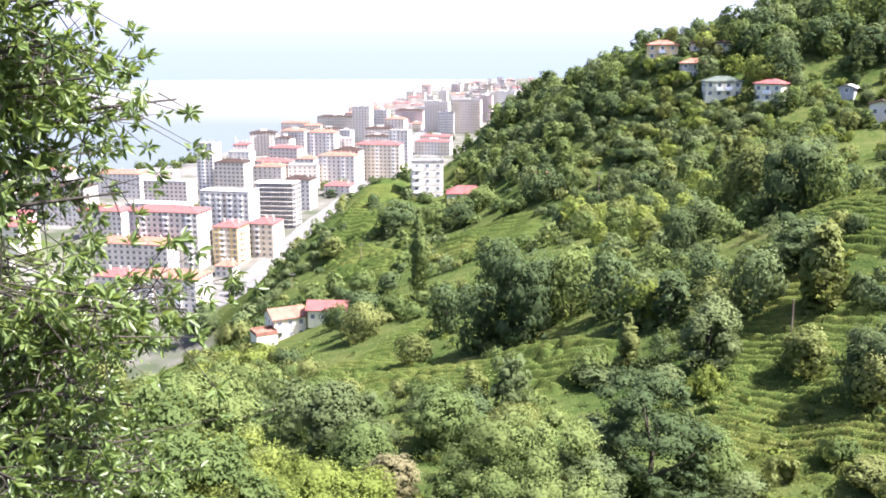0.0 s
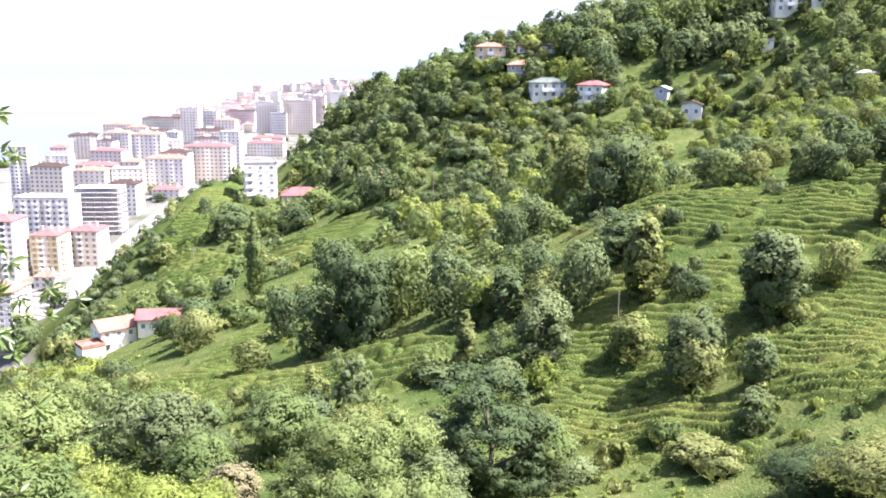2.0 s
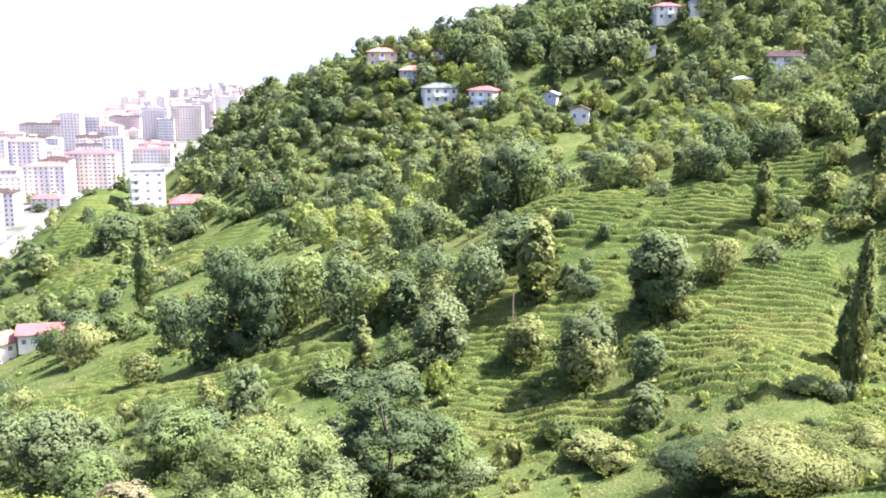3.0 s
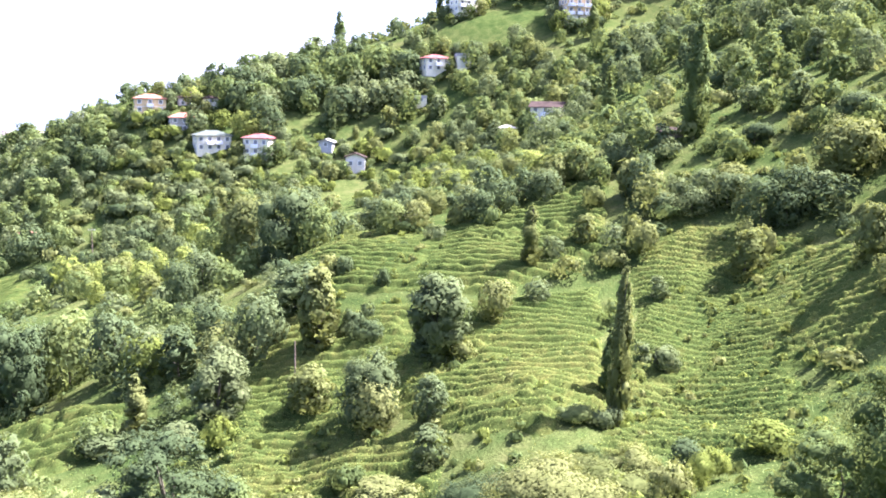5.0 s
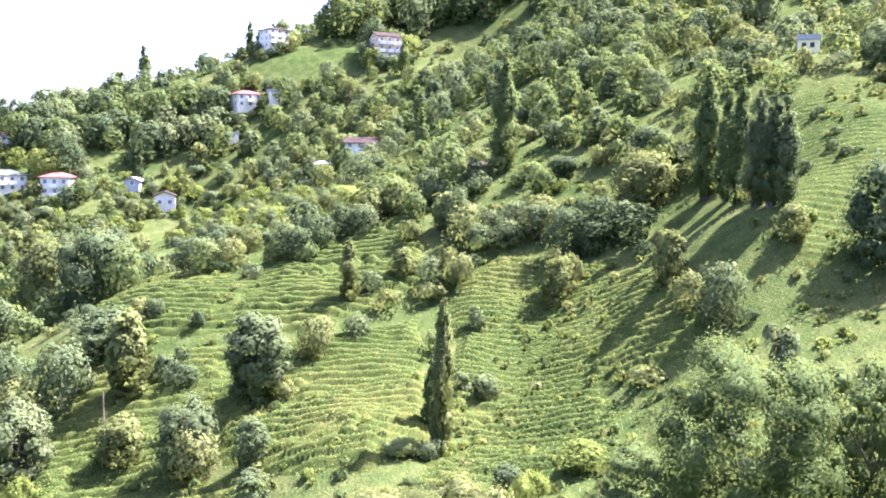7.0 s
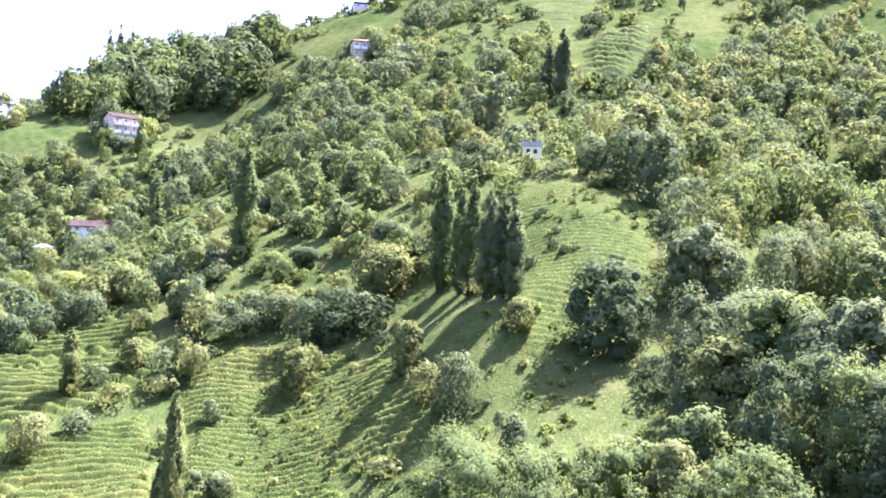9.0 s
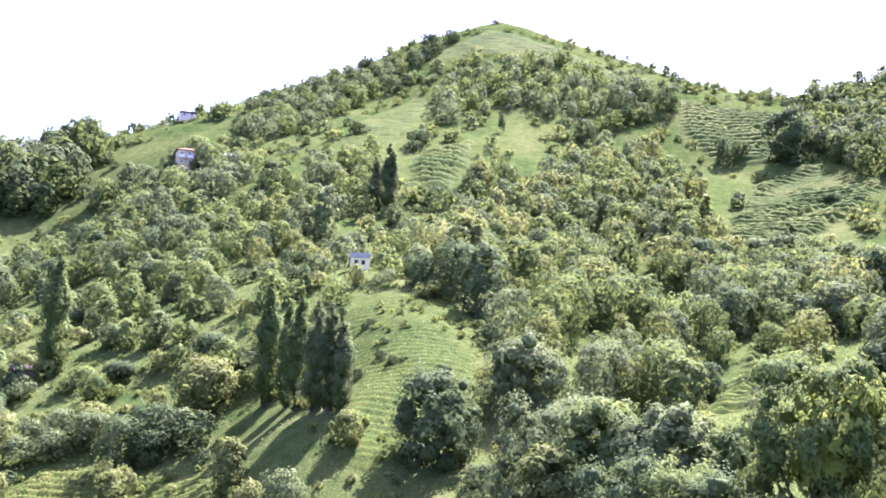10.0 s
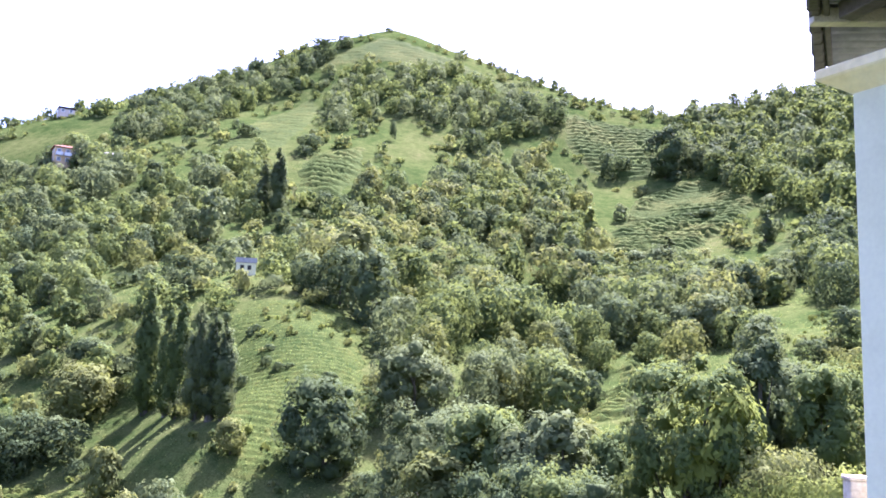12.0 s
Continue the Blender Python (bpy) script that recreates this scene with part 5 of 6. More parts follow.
def utility_pole(x, y, h, armed=True):
    th = new("utility_pole")
    th.matrix_basis = pose(x, y, height(x, y) - 0.3)
    tagged(th, "slim weathered utility pole with a cross-arm" if armed else "slim weathered wooden pole in the tea", "pole", "utility poles")
    v, f = tube([(0, 0, 0), (0, 0, h)], [0.11, 0.07], 8)
    part("post", mesh("post", v, f, TIMBER), None, th)
    if not armed:
        return
    bm = bmesh.new()
    box(bm, -0.9, -0.06, h - 0.8, 0.9, 0.06, h - 0.66)
    part("cross_arm", bm, METAL, th)
    for q in (-0.8, 0, 0.8):
        v, f = tube([(q, 0, h - 0.66), (q, 0, h - 0.42)], [0.05, 0.03], 6)
        part("insulator", mesh("insulator", v, f, WALLS["white"]), None, th)


def road_strip(name, label, line, wide, material, lift=0.12):
    """A band that follows the land along a line."""
    pts = []
    for (x0, y0), (x1, y1) in zip(line, line[1:]):
        n = max(1, int(math.hypot(x1 - x0, y1 - y0) / 3))
        pts += [(x0 + (x1 - x0) * i / n, y0 + (y1 - y0) * i / n) for i in range(n)]
    pts.append(line[-1])
    p = np.array(pts)
    for _ in range(4):
        p[1:-1] = (p[:-2] + p[1:-1] * 2 + p[2:]) / 4
    d = unit(np.c_[np.gradient(p, axis=0), np.zeros(len(p))])
    side = np.stack([-d[:, 1], d[:, 0]], 1)
    cols = 5
    v = np.concatenate([np.c_[p + side * wide * (k / (cols - 1) - 0.5), np.zeros(len(p))] for k in range(cols)])
    g = ground(v[:, 0], v[:, 1]).reshape(cols, -1)
    v[:, 2] = (np.maximum(g.mean(0), g) + lift).ravel() if wide > 4 else (g + lift).ravel()
    n = len(p)
    i = (np.arange(cols - 1)[:, None] * n + np.arange(n - 1)[None]).ravel()
    ob = part(name, mesh(name, v, np.stack([i, i + 1, i + 1 + n, i + n], 1)[:, ::-1], material, True))
    tagged(ob, label, "road" if wide > 4 else "path", kind="structure")

# ---- the town on the coastal plain ----
def block(x, y, w, h, storeys, wall, roof, kind, words, d=17.0, rz=-11.0, far=False, balcony=(), accents=()):
    """An apartment block of the town."""
    fh = h / storeys
    building("apartment_block", words, "building", x, y, rz, w, d, storeys, fh, wall, roof, kind, rise=2.6, faces="fr",
             every=3.7 if far else 3.3, win=(1.5, 1.5) if far else (1.6, 1.6), accents=accents, balcony=balcony, group="town blocks", far=far and y > 1000)


block(-122.4, 402.4, 30.3, 16.5, 6, "white", "tile", "hip", "white six-storey apartment block with a pale tiled roof", balcony=[("r", 1), ("f", 2)], accents=[(0.3, 0.36, "beige")])
block(-117.9, 499.9, 14.2, 21.6, 7, "yellow", "red", "hip", "yellow apartment block with a red hipped roof", balcony=[("r", 1), ("r", 2), ("f", 1)], accents=[(0.35, 0.65, "cream")])
block(-103.0, 521.1, 15.8, 19.5, 6, "cream", "red", "hip", "cream apartment block with a red hipped roof", balcony=[("f", 1), ("r", 1)])
block(-149.0, 491.9, 39.9, 29.9, 10, "white", "red", "hip", "tall white apartment block with grey bands and a red roof", balcony=[("f", 2)], accents=[(0.0, 0.12, "grey"), (0.46, 0.54, "grey"), (0.78, 0.9, "grey")])
block(-134.1, 568.0, 32.5, 30.4, 9, "white", "pale", "flat", "long white apartment block with a pale flat roof", balcony=[("f", 1), ("f", 3)], accents=[(0.48, 0.56, "beige")])
block(-163.7, 481.0, 42.4, 15.4, 5, "white", "tile", "hip", "low white apartment block with a faded tiled roof")
block(-160.7, 441.2, 17.3, 9.0, 3, "white", "red", "hip", "white three-storey house with a red roof in town")
block(-114.7, 472.8, 10.1, 5.8, 2, "white", "tile", "hip", "small white house with a tiled roof by the road", d=8.0)
skeleton_block(-109.9, 601.1, -6, 28.0, 14.0, 10, 3.05)
block(-195.4, 762.6, 14.4, 40.0, 14, "white", "flat", "flat", "slender white apartment tower near the sea", balcony=[("f", 1)])
block(-172.6, 748.8, 25.8, 26.5, 8, "cream", "brown", "hip", "cream apartment block with a brown roof")
block(-207.7, 690.4, 35.3, 21.5, 7, "beige", "pale", "flat", "beige apartment block with a flat roof")
block(-196.5, 623.8, 40.1, 15.7, 5, "white", "pale", "flat", "long low white building with a pale flat roof")
block(-214.0, 573.2, 29.7, 19.1, 6, "white", "red", "hip", "white apartment block with a red roof behind trees")
block(-259.2, 630.0, 31.5, 27.6, 8, "white", "brown", "hip", "white apartment block with a brown roof behind trees")
block(-261.8, 737.5, 43.3, 19.2, 6, "white", "tile", "hip", "wide white apartment block with a tiled roof", far=True)
block(-107.3, 680.7, 20.9, 22.9, 7, "white", "brown", "hip", "white apartment block with a brown hipped roof")
block(-147.2, 779.0, 25.9, 19.3, 6, "white", "tile", "hip", "white apartment block with a tiled roof in town", far=True)
block(-153.3, 894.1, 29.0, 23.7, 7, "beige", "red", "hip", "beige apartment block with a bright red roof", far=True)
block(-169.0, 1048.2, 28.4, 27.6, 8, "white", "tile", "hip", "white apartment block with a faded red roof", far=True)
block(-120.1, 916.7, 28.7, 36.6, 11, "white", "tile", "hip", "tall white apartment block with balconies in town", far=True, balcony=[("f", 1)])
block(-112.8, 1066.5, 14.9, 26.1, 8, "grey", "flat", "flat", "grey apartment tower in the town", far=True)
block(-90.8, 796.1, 32.7, 26.6, 8, "white", "tile", "hip", "white apartment block with a tiled hipped roof", far=True, balcony=[("f", 1)])
block(-84.1, 812.3, 23.8, 29.8, 9, "beige", "brown", "hip", "beige apartment block with brown balconies", far=True, balcony=[("f", 0), ("f", 2)])
block(-57.8, 829.3, 41.6, 33.0, 10, "cream", "red", "hip", "broad cream apartment block with a red roof", far=True, balcony=[("f", 1)])
block(-105.0, 1206.5, 23.4, 45.5, 13, "white", "flat", "flat", "tall white apartment tower in the town", far=True)
block(-82.3, 1248.0, 18.1, 38.6, 11, "grey", "flat", "flat", "tall grey apartment tower in the town", far=True)
block(-57.3, 1117.3, 24.6, 36.3, 11, "white", "tile", "hip", "tall white apartment block with a tiled roof", far=True)
block(-42.1, 904.5, 19.6, 39.2, 12, "white", "flat", "flat", "slender white apartment tower by the avenue", far=True, balcony=[("f", 1)])
block(-51.6, 1446.3, 45.1, 27.0, 7, "pink", "brown", "hip", "wide pink apartment block far off in town", far=True)
block(-8.4, 1370.2, 36.0, 44.0, 12, "white", "flat", "flat", "twin white apartment tower far off in town", far=True)
block(5.8, 1339.9, 23.6, 30.0, 8, "grey", "flat", "flat", "grey apartment tower far off in town", far=True)
block(34.7, 1339.9, 42.2, 48.0, 13, "beige", "flat", "flat", "tall beige apartment tower far off in town", far=True)
block(73.3, 1570.8, 22.6, 44.0, 12, "pink", "flat", "flat", "tall pink apartment tower far off in town", far=True)
block(123.1, 1896.2, 51.2, 38.0, 10, "white", "pale", "flat", "white apartment block far off below the ridge", far=True)
block(-10.7, 1052.4, 41.1, 15.0, 4, "white", "red", "hip", "low white block with a red roof by the avenue", far=True)
block(-8.3, 1167.7, 38.5, 11.0, 3, "beige", "red", "hip", "low beige block with a red roof by the avenue", far=True)
block(-84.1, 740.6, 22.0, 8.6, 3, "white", "red", "hip", "low white house with a red roof in town", far=True)
block(-124.8, 838.7, 17.9, 19.3, 6, "white", "tile", "hip", "white apartment block with a tiled roof in town", far=True)
block(-202.3, 1292.3, 46.7, 19.0, 5, "beige", "tile", "hip", "beige apartment block near the shore", far=True)
block(-151.8, 1339.9, 60.0, 24.0, 6, "cream", "brown", "hip", "wide cream apartment block near the shore", far=True)
block(-156.7, 850.5, 34.0, 15.4, 5, "white", "red", "hip", "white apartment block with a red roof in town", far=True)
block(-258.9, 543.7, 18.4, 20.3, 6, "cream", "red", "hip", "cream apartment block behind the trees", far=True)
block(-225.1, 470.5, 18.3, 13.2, 4, "white", "red", "hip", "white house with a red roof behind trees", far=True)
block(-323.4, 752.1, 33.4, 20.4, 6, "white", "tile", "hip", "white apartment block near the shore", far=True)
# further houses fill the plain as it runs north along the shore
town = random.Random(12)
for i in range(260):
    ty = town.uniform(640, 3600)
    tx = float(coast(ty)) + 60 + town.random() ** 1.4 * min(330 + 0.16 * (ty - 600), 900)
    if tx > -75 + 0.13 * max(0, ty - 1000) + 0.00013 * max(0, ty - 1000) ** 2 or any(math.hypot(tx - a, ty - b) < c * 0.95 + 9 for a, b, c in CLEAR) or abs(tx - float(np.interp(ty, [395, 600, 930, 1500], [-98, -88, -54, -17]))) < 16:
        continue
    floors = town.choice([3, 4, 5, 6, 7, 8])
    block(tx, ty, town.uniform(15, 34), floors * 3.2, floors, town.choice(["white", "white", "cream", "beige", "pink", "white"]), *town.choice([("tile", "hip"), ("red", "hip"), ("brown", "hip"), ("pale", "flat"), ("flat", "flat")]), "distant pale apartment building in the town", far=True, rz=town.uniform(-14, 6))

road_strip("road", "broad pale concrete road along the foot of the hill", [(-100, 380), (-102, 410), (-101, 451), (-98, 495), (-92, 553), (-87, 610), (-78, 720), (-66, 834), (-54, 929), (-45, 1126), (-32, 1352), (-17, 1495)], 15.0, ASPHALT)
road_strip("pavement", "pale side road between the houses of the town", [(-118, 380), (-124, 440), (-176, 448), (-240, 450)], 7.0, ASPHALT)
road_strip("coast_road", "pale road behind the beach", [(-330, 860), (-262, 960), (-215, 1360), (-150, 1930), (-80, 2780)], 14.0, ASPHALT)
road_strip("trodden_path", "narrow bare earth path through the tea", TRACK, 1.0, EARTH, 0.3)

# ---- houses of the hillside ----
def house(words, x, y, w, d, storeys, wall, roof, kind="hip", turn=0.0, **more):
    az = math.degrees(math.atan2(x, y))
    wall = {"white": "limewash", "cream": "limewash", "pink": "rose", "peach": "rose"}.get(wall, wall)
    if y > 180 and x > 40:
        # shrubs grow close round the village houses, taller ones behind
        fx, fy = -x / math.hypot(x, y), -y / math.hypot(x, y)
        tall = storeys * more.get("fh", 2.8)
        for k, (u, q, size) in enumerate(((-0.62, 1.0, 0.7), (-0.18, 1.15, 0.55), (0.3, 1.05, 0.62), (0.72, 0.75, 0.7), (-0.85, 0.1, 0.85), (0.9, -0.3, 0.95), (-0.5, -1.1, 1.25), (0.35, -1.2, 1.3))):
            s = 0.8 + 0.4 * (math.sin(x * 3 + k * 5) * 0.5 + 0.5)
            hh = max(1.8, tall * size * s)
            px, py = x - fy * u * (w * 0.75 + 1.5) + fx * q * (0.6 * d + 1.8), y + fx * u * (w * 0.75 + 1.5) + fy * q * (0.6 * d + 1.8)
            plant("bush" if hh < 2.6 else "round", ("green", "olive", "grey", "fresh", "deep")[(k + int(x)) % 5], px, py, hh, hh * (1.5 if hh < 2.6 else 0.95), group="garden shrubs")
    return building("house", words, "house", x, y, -az + turn + (8 if y > 180 and x > 40 else 0), w, d, storeys, more.pop("fh", 2.8), wall, roof, kind, every=more.pop("every", 2.6), win=(1.1, 1.2), group="hillside houses", **more)


house("two-storey pink house with a red hipped roof", 74.0, 315.2, 10.0, 8, 2, "peach", "tile", balcony=[("f", 1)], turn=-8, z=116.2, fh=2.5)
house("low brown-roofed house behind the pink house", 85.4, 313.0, 6.0, 6, 1, "beige", "brown", fh=3.2, z=118.6)
house("flat brown-roofed shed on the crest", 90.3, 316.0, 6.5, 6, 1, "beige", "brown", fh=3.0, z=120.2)
house("small turret-like house with a brown roof", 92.0, 307.1, 4.6, 5, 2, "white", "brown", fh=2.3, z=117.2)
house("unplastered grey house with an orange tiled roof", 81.6, 303.4, 9.0, 8, 2, "concrete", "tile", fh=2.4, z=110.5)
house("white house with a grey-green hipped roof", 86.6, 288.2, 10.8, 8, 2, "white", "green", fh=2.5, drop=2.3, balcony=[("f", 1), ("f", 2)], turn=2)
house("tall white house with a bright red hipped roof", 97.8, 275.2, 8.2, 7, 3, "white", "red", fh=2.7, turn=-30, balcony=[("f", 1)], z=101.5)
house("grey barn with a white sheet-metal roof", 117.3, 267.9, 5, 4.2, 1, "grey", "pale", "gable", turn=70, fh=2.3)
house("small white gabled cottage with a brown roof", 121.0, 254.7, 6.5, 5.6, 1, "white", "brown", "gable", fh=3.4, turn=80, base="white", every=2.3)
house("tiny white hut in a clearing", 149.0, 264.6, 3.6, 3, 1, "white", "pale", "flat", fh=1.9, lean=0.2)
house("white house with a red hipped roof and balcony", 159.8, 274.2, 8.6, 7, 2, "white", "red", fh=2.3, drop=1.3, balcony=[("f", 1)], turn=12)
house("low cream annexe beside the red-roofed house", 166.2, 266.3, 5.0, 5, 1, "cream", "pale", "flat", fh=3.2)
house("white farmhouse with a dark roof and tall gable", 154.2, 202.5, 8.4, 7, 2, "white", "brown", "gable", fh=2.4, turn=-20, balcony=[("f", 1)])
house("low white outbuilding beside the farmhouse", 149.0, 214.5, 4.6, 4, 1, "white", "pale", fh=2.0)
house("three-storey timber-clad house over a white basement", 203.8, 254.8, 8.8, 8, 3, "peach", "brown", "gable", fh=2.7, turn=14, base="white", balcony=[("f", 0), ("f", 1), ("f", 2)])
house("white three-storey house with a dark flat-pitched roof", 183.9, 294.9, 8.6, 7, 3, "white", "brown", "hip", fh=2.3, rise=1.1, turn=22, balcony=[("f", 0), ("f", 1)])
house("two-storey white house with a pinkish roof", 263.2, 199.6, 8.2, 7, 2, "pink", "tile", fh=2.8, balcony=[("f", 0), ("f", 1)])
hut = house("small whitewashed hut with dark open doorways", 146.0, 72.2, 3.4, 3.0, 1, "whitewash", "pale", "flat", fh=1.9, lean=0.15, faces="")
# dark panels on the front wall paint the shade inside its openings
for u, low in ((-1.0, 0.0), (0.25, 0.7)):
    part("opening", box(bmesh.new(), u, -1.512, low, u + 0.65, -1.44, 1.5), BARK_DARK, hut, "dark panel painted as a shaded opening")
house("low stone shack under the trees", 71.4, 131.0, 2.6, 2.4, 1, "timber", "brown", "gable", fh=1.2, rise=0.4, faces="")
house("low shack with a rusty roof beside poplars", 108.6, 109.6, 3.6, 3.0, 1, "timber", "brown", "gable", fh=1.2, rise=0.5, faces="")
house("open shed on the crest of the hill", 325.7, 248.9, 6.5, 4, 1, "beige", "brown", "flat", fh=2.2)
house("white house with a rusty ribbed roof and terrace", -41.2, 229.7, 8.6, 8, 2, "white", "tile", "gable", fh=3.0, turn=18, balcony=[("f", 0)], rise=1.7)
house("white annexe with a faded flat roof on posts", -45.5, 222.5, 5.4, 5, 1, "white", "tile", "flat", fh=4.2, turn=18, lean=0.3)
house("low white house with a long red roof", -29.4, 228.7, 10.5, 6, 1, "white", "red", "gable", fh=3.4, turn=-10, rise=1.6)
house("low white house with a bright red hipped roof", 9.0, 351.4, 14.5, 9, 1, "white", "red", fh=3.0, rise=2.6)
house("small house with a red tiled roof among trees", 32.5, 294.4, 4.2, 5, 1, "beige", "tile", fh=2.3)
house("small pale hut among trees high on the slope", 263.0, 183.0, 5.4, 4, 1, "grey", "pale", "gable", fh=2.4)
tall_house = building("apartment_house", "bare white five-storey block standing alone on the tea knoll", "building", -6.7, 377.9, 3.0, 13.0, 11.0, 5, 3.1, "white", "flat", "flat", faces="fr", every=4.2, win=(1.5, 1.3), balcony=[("f", 0)], group="hillside houses")
for px, py, ph in ((-26.7, 291.5, 8.0), (105.2, 278.0, 7.5), (38.4, 96.6, 5.5), (-49.3, 290.0, 6.0), (-7.0, 262.0, 9.0), (45.0, 262.0, 8.0)):
    utility_pole(px, py, ph, py > 120)
mast = new("flagpole")
mast.matrix_basis = pose(-201, 877, 6)
tagged(mast, "tall slim white mast on the waterfront", "mast")
mv, mf = tube([(0, 0, -1), (0, 0, 22)], [0.5, 0.3], 8)
part("post", mesh("post", mv, mf, WALLS["white"]), None, mast)
mv, mf = tube([(0, 0, 22), (0, 0, 24.5)], [1.1, 0.9], 8)
part("head", mesh("head", mv, mf, WALLS["grey"]), None, mast)

# ---- glowing backdrop where sea and sky meet, haze painted into its emission ----
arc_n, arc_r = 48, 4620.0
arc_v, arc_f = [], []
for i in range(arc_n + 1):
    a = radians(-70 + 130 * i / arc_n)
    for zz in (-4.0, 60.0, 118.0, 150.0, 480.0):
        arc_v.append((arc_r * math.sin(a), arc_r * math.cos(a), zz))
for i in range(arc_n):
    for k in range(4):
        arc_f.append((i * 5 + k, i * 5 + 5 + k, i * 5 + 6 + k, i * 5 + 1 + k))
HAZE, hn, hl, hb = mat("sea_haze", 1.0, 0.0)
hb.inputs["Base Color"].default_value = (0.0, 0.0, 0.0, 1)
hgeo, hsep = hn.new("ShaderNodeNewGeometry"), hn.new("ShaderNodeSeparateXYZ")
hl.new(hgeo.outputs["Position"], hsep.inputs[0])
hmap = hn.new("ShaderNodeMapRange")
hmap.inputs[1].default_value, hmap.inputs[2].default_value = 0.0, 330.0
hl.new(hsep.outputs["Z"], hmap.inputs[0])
# haze low down, whitening to hide the dim sky above the horizon
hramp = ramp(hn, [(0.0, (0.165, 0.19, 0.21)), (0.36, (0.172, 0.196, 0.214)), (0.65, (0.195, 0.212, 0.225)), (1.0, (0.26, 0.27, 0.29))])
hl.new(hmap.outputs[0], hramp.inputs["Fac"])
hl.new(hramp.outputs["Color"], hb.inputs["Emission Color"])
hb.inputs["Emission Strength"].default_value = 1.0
tagged(part("backdrop", mesh("backdrop", arc_v, arc_f, HAZE)), "glowing backdrop painted as pale haze over the far sea", "haze", kind="structure")

# ---- the terrace: a sweet chestnut on one side, the corner of a house on the other ----
def chestnut_tree(x, y):
    """A near tree with whorls of long pointed leaves at the twig ends."""
    rng = np.random.default_rng(31)
    z0 = height(x, y)
    th = new("chestnut_tree")
    th.matrix_basis = pose(x, y, z0 - 0.3)
    tagged(th, "near sweet chestnut with long pointed glossy leaves", "tree")
    stem = [(0, 0, 0), (0.1, 0.05, 3), (0.02, 0.12, 6), (0.15, 0.05, 9), (0.1, 0.2, 12), (0.2, 0.1, 15), (0.15, 0.1, 18)]
    pieces = [tube(stem, [0.24, 0.2, 0.17, 0.14, 0.1, 0.07, 0.03], 9)]
    tips, ways = [], []
    eye = np.array([-x, -y, 0.0]) / math.hypot(x, y)
    across = np.array([eye[1], -eye[0], 0.0]) * -1.0
    for k in range(160):
        zb = rng.uniform(5.3, 14.5)
        a = math.atan2(across[1], across[0]) + rng.normal() * 1.15
        d = np.array([math.cos(a), math.sin(a), 0.0])
        reach = rng.uniform(1.1, 2.0) * (1.0 - 0.25 * abs(zb - 9) / 9)
        reach *= 1.0 - 0.22 * max(0.0, zb - 10.6)
        if 8.9 < zb < 10.5 and d @ across > 0.2:
            reach *= 1.3
        b0 = np.array([0.12, 0.1, zb])
        b2 = b0 + d * reach + np.array([0, 0, rng.uniform(0.1, 0.7)])
        b1 = (b0 + b2) / 2 + np.array([0, 0, 0.18])
        pieces.append(tube([b0, b1, b2], [0.03, 0.02, 0.008], 5))
        for j in range(20):
            t = rng.uniform(0.3, 1.05)
            q = (b0 * (1 - t) + b2 * t) + rng.normal(size=3) * 0.26
            s = b0 * (1 - t * 0.9) + b2 * t * 0.9 + np.array([0, 0, 0.1])
            pieces.append(tube([s, q], [0.007, 0.003], 3))
            tips.append(q)
            ways.append(d * 0.6 + rng.normal(size=3) * 0.4 + np.array([0, 0, 0.15]))
    part("trunk", mesh("trunk", *join(pieces), BARK_DARK), None, th)
    tips, ways = np.array(tips), unit(np.array(ways))
    per = 15
    c = np.repeat(tips, per, 0)
    u = unit(np.repeat(ways, per, 0) * 0.55 + rng.normal(size=c.shape) * 0.7 + np.array([0, 0, -0.18]))
    n = unit(np.cross(u, rng.normal(size=c.shape)) + np.array([0, 0, 0.5]))
    n = unit(n - u * (n * u).sum(1, keepdims=True))
    w = np.cross(n, u)
    ln = rng.uniform(0.075, 0.15, len(c))[:, None]
    a, m, e = c + u * 0.015, c + u * ln * 0.5, c + u * ln - n * ln * 0.16
    half = ln * 0.15
    m2 = c + u * ln * 0.78 - n * ln * 0.05
    v = np.stack([a, m + w * half + n * half * 0.35, m2 + w * half * 0.62, e, m2 - w * half * 0.62, m - w * half + n * half * 0.35], 1).reshape(-1, 3)
    i = np.arange(len(c)) * 6
    f = np.concatenate([np.stack([i, i + 1, i + 2, i + 3], 1), np.stack([i, i + 3, i + 4, i + 5], 1)])
    part("crown", mesh("crown", v, f, LEAF["near"]), None, th)


chestnut_tree(-4.35, 7.05)


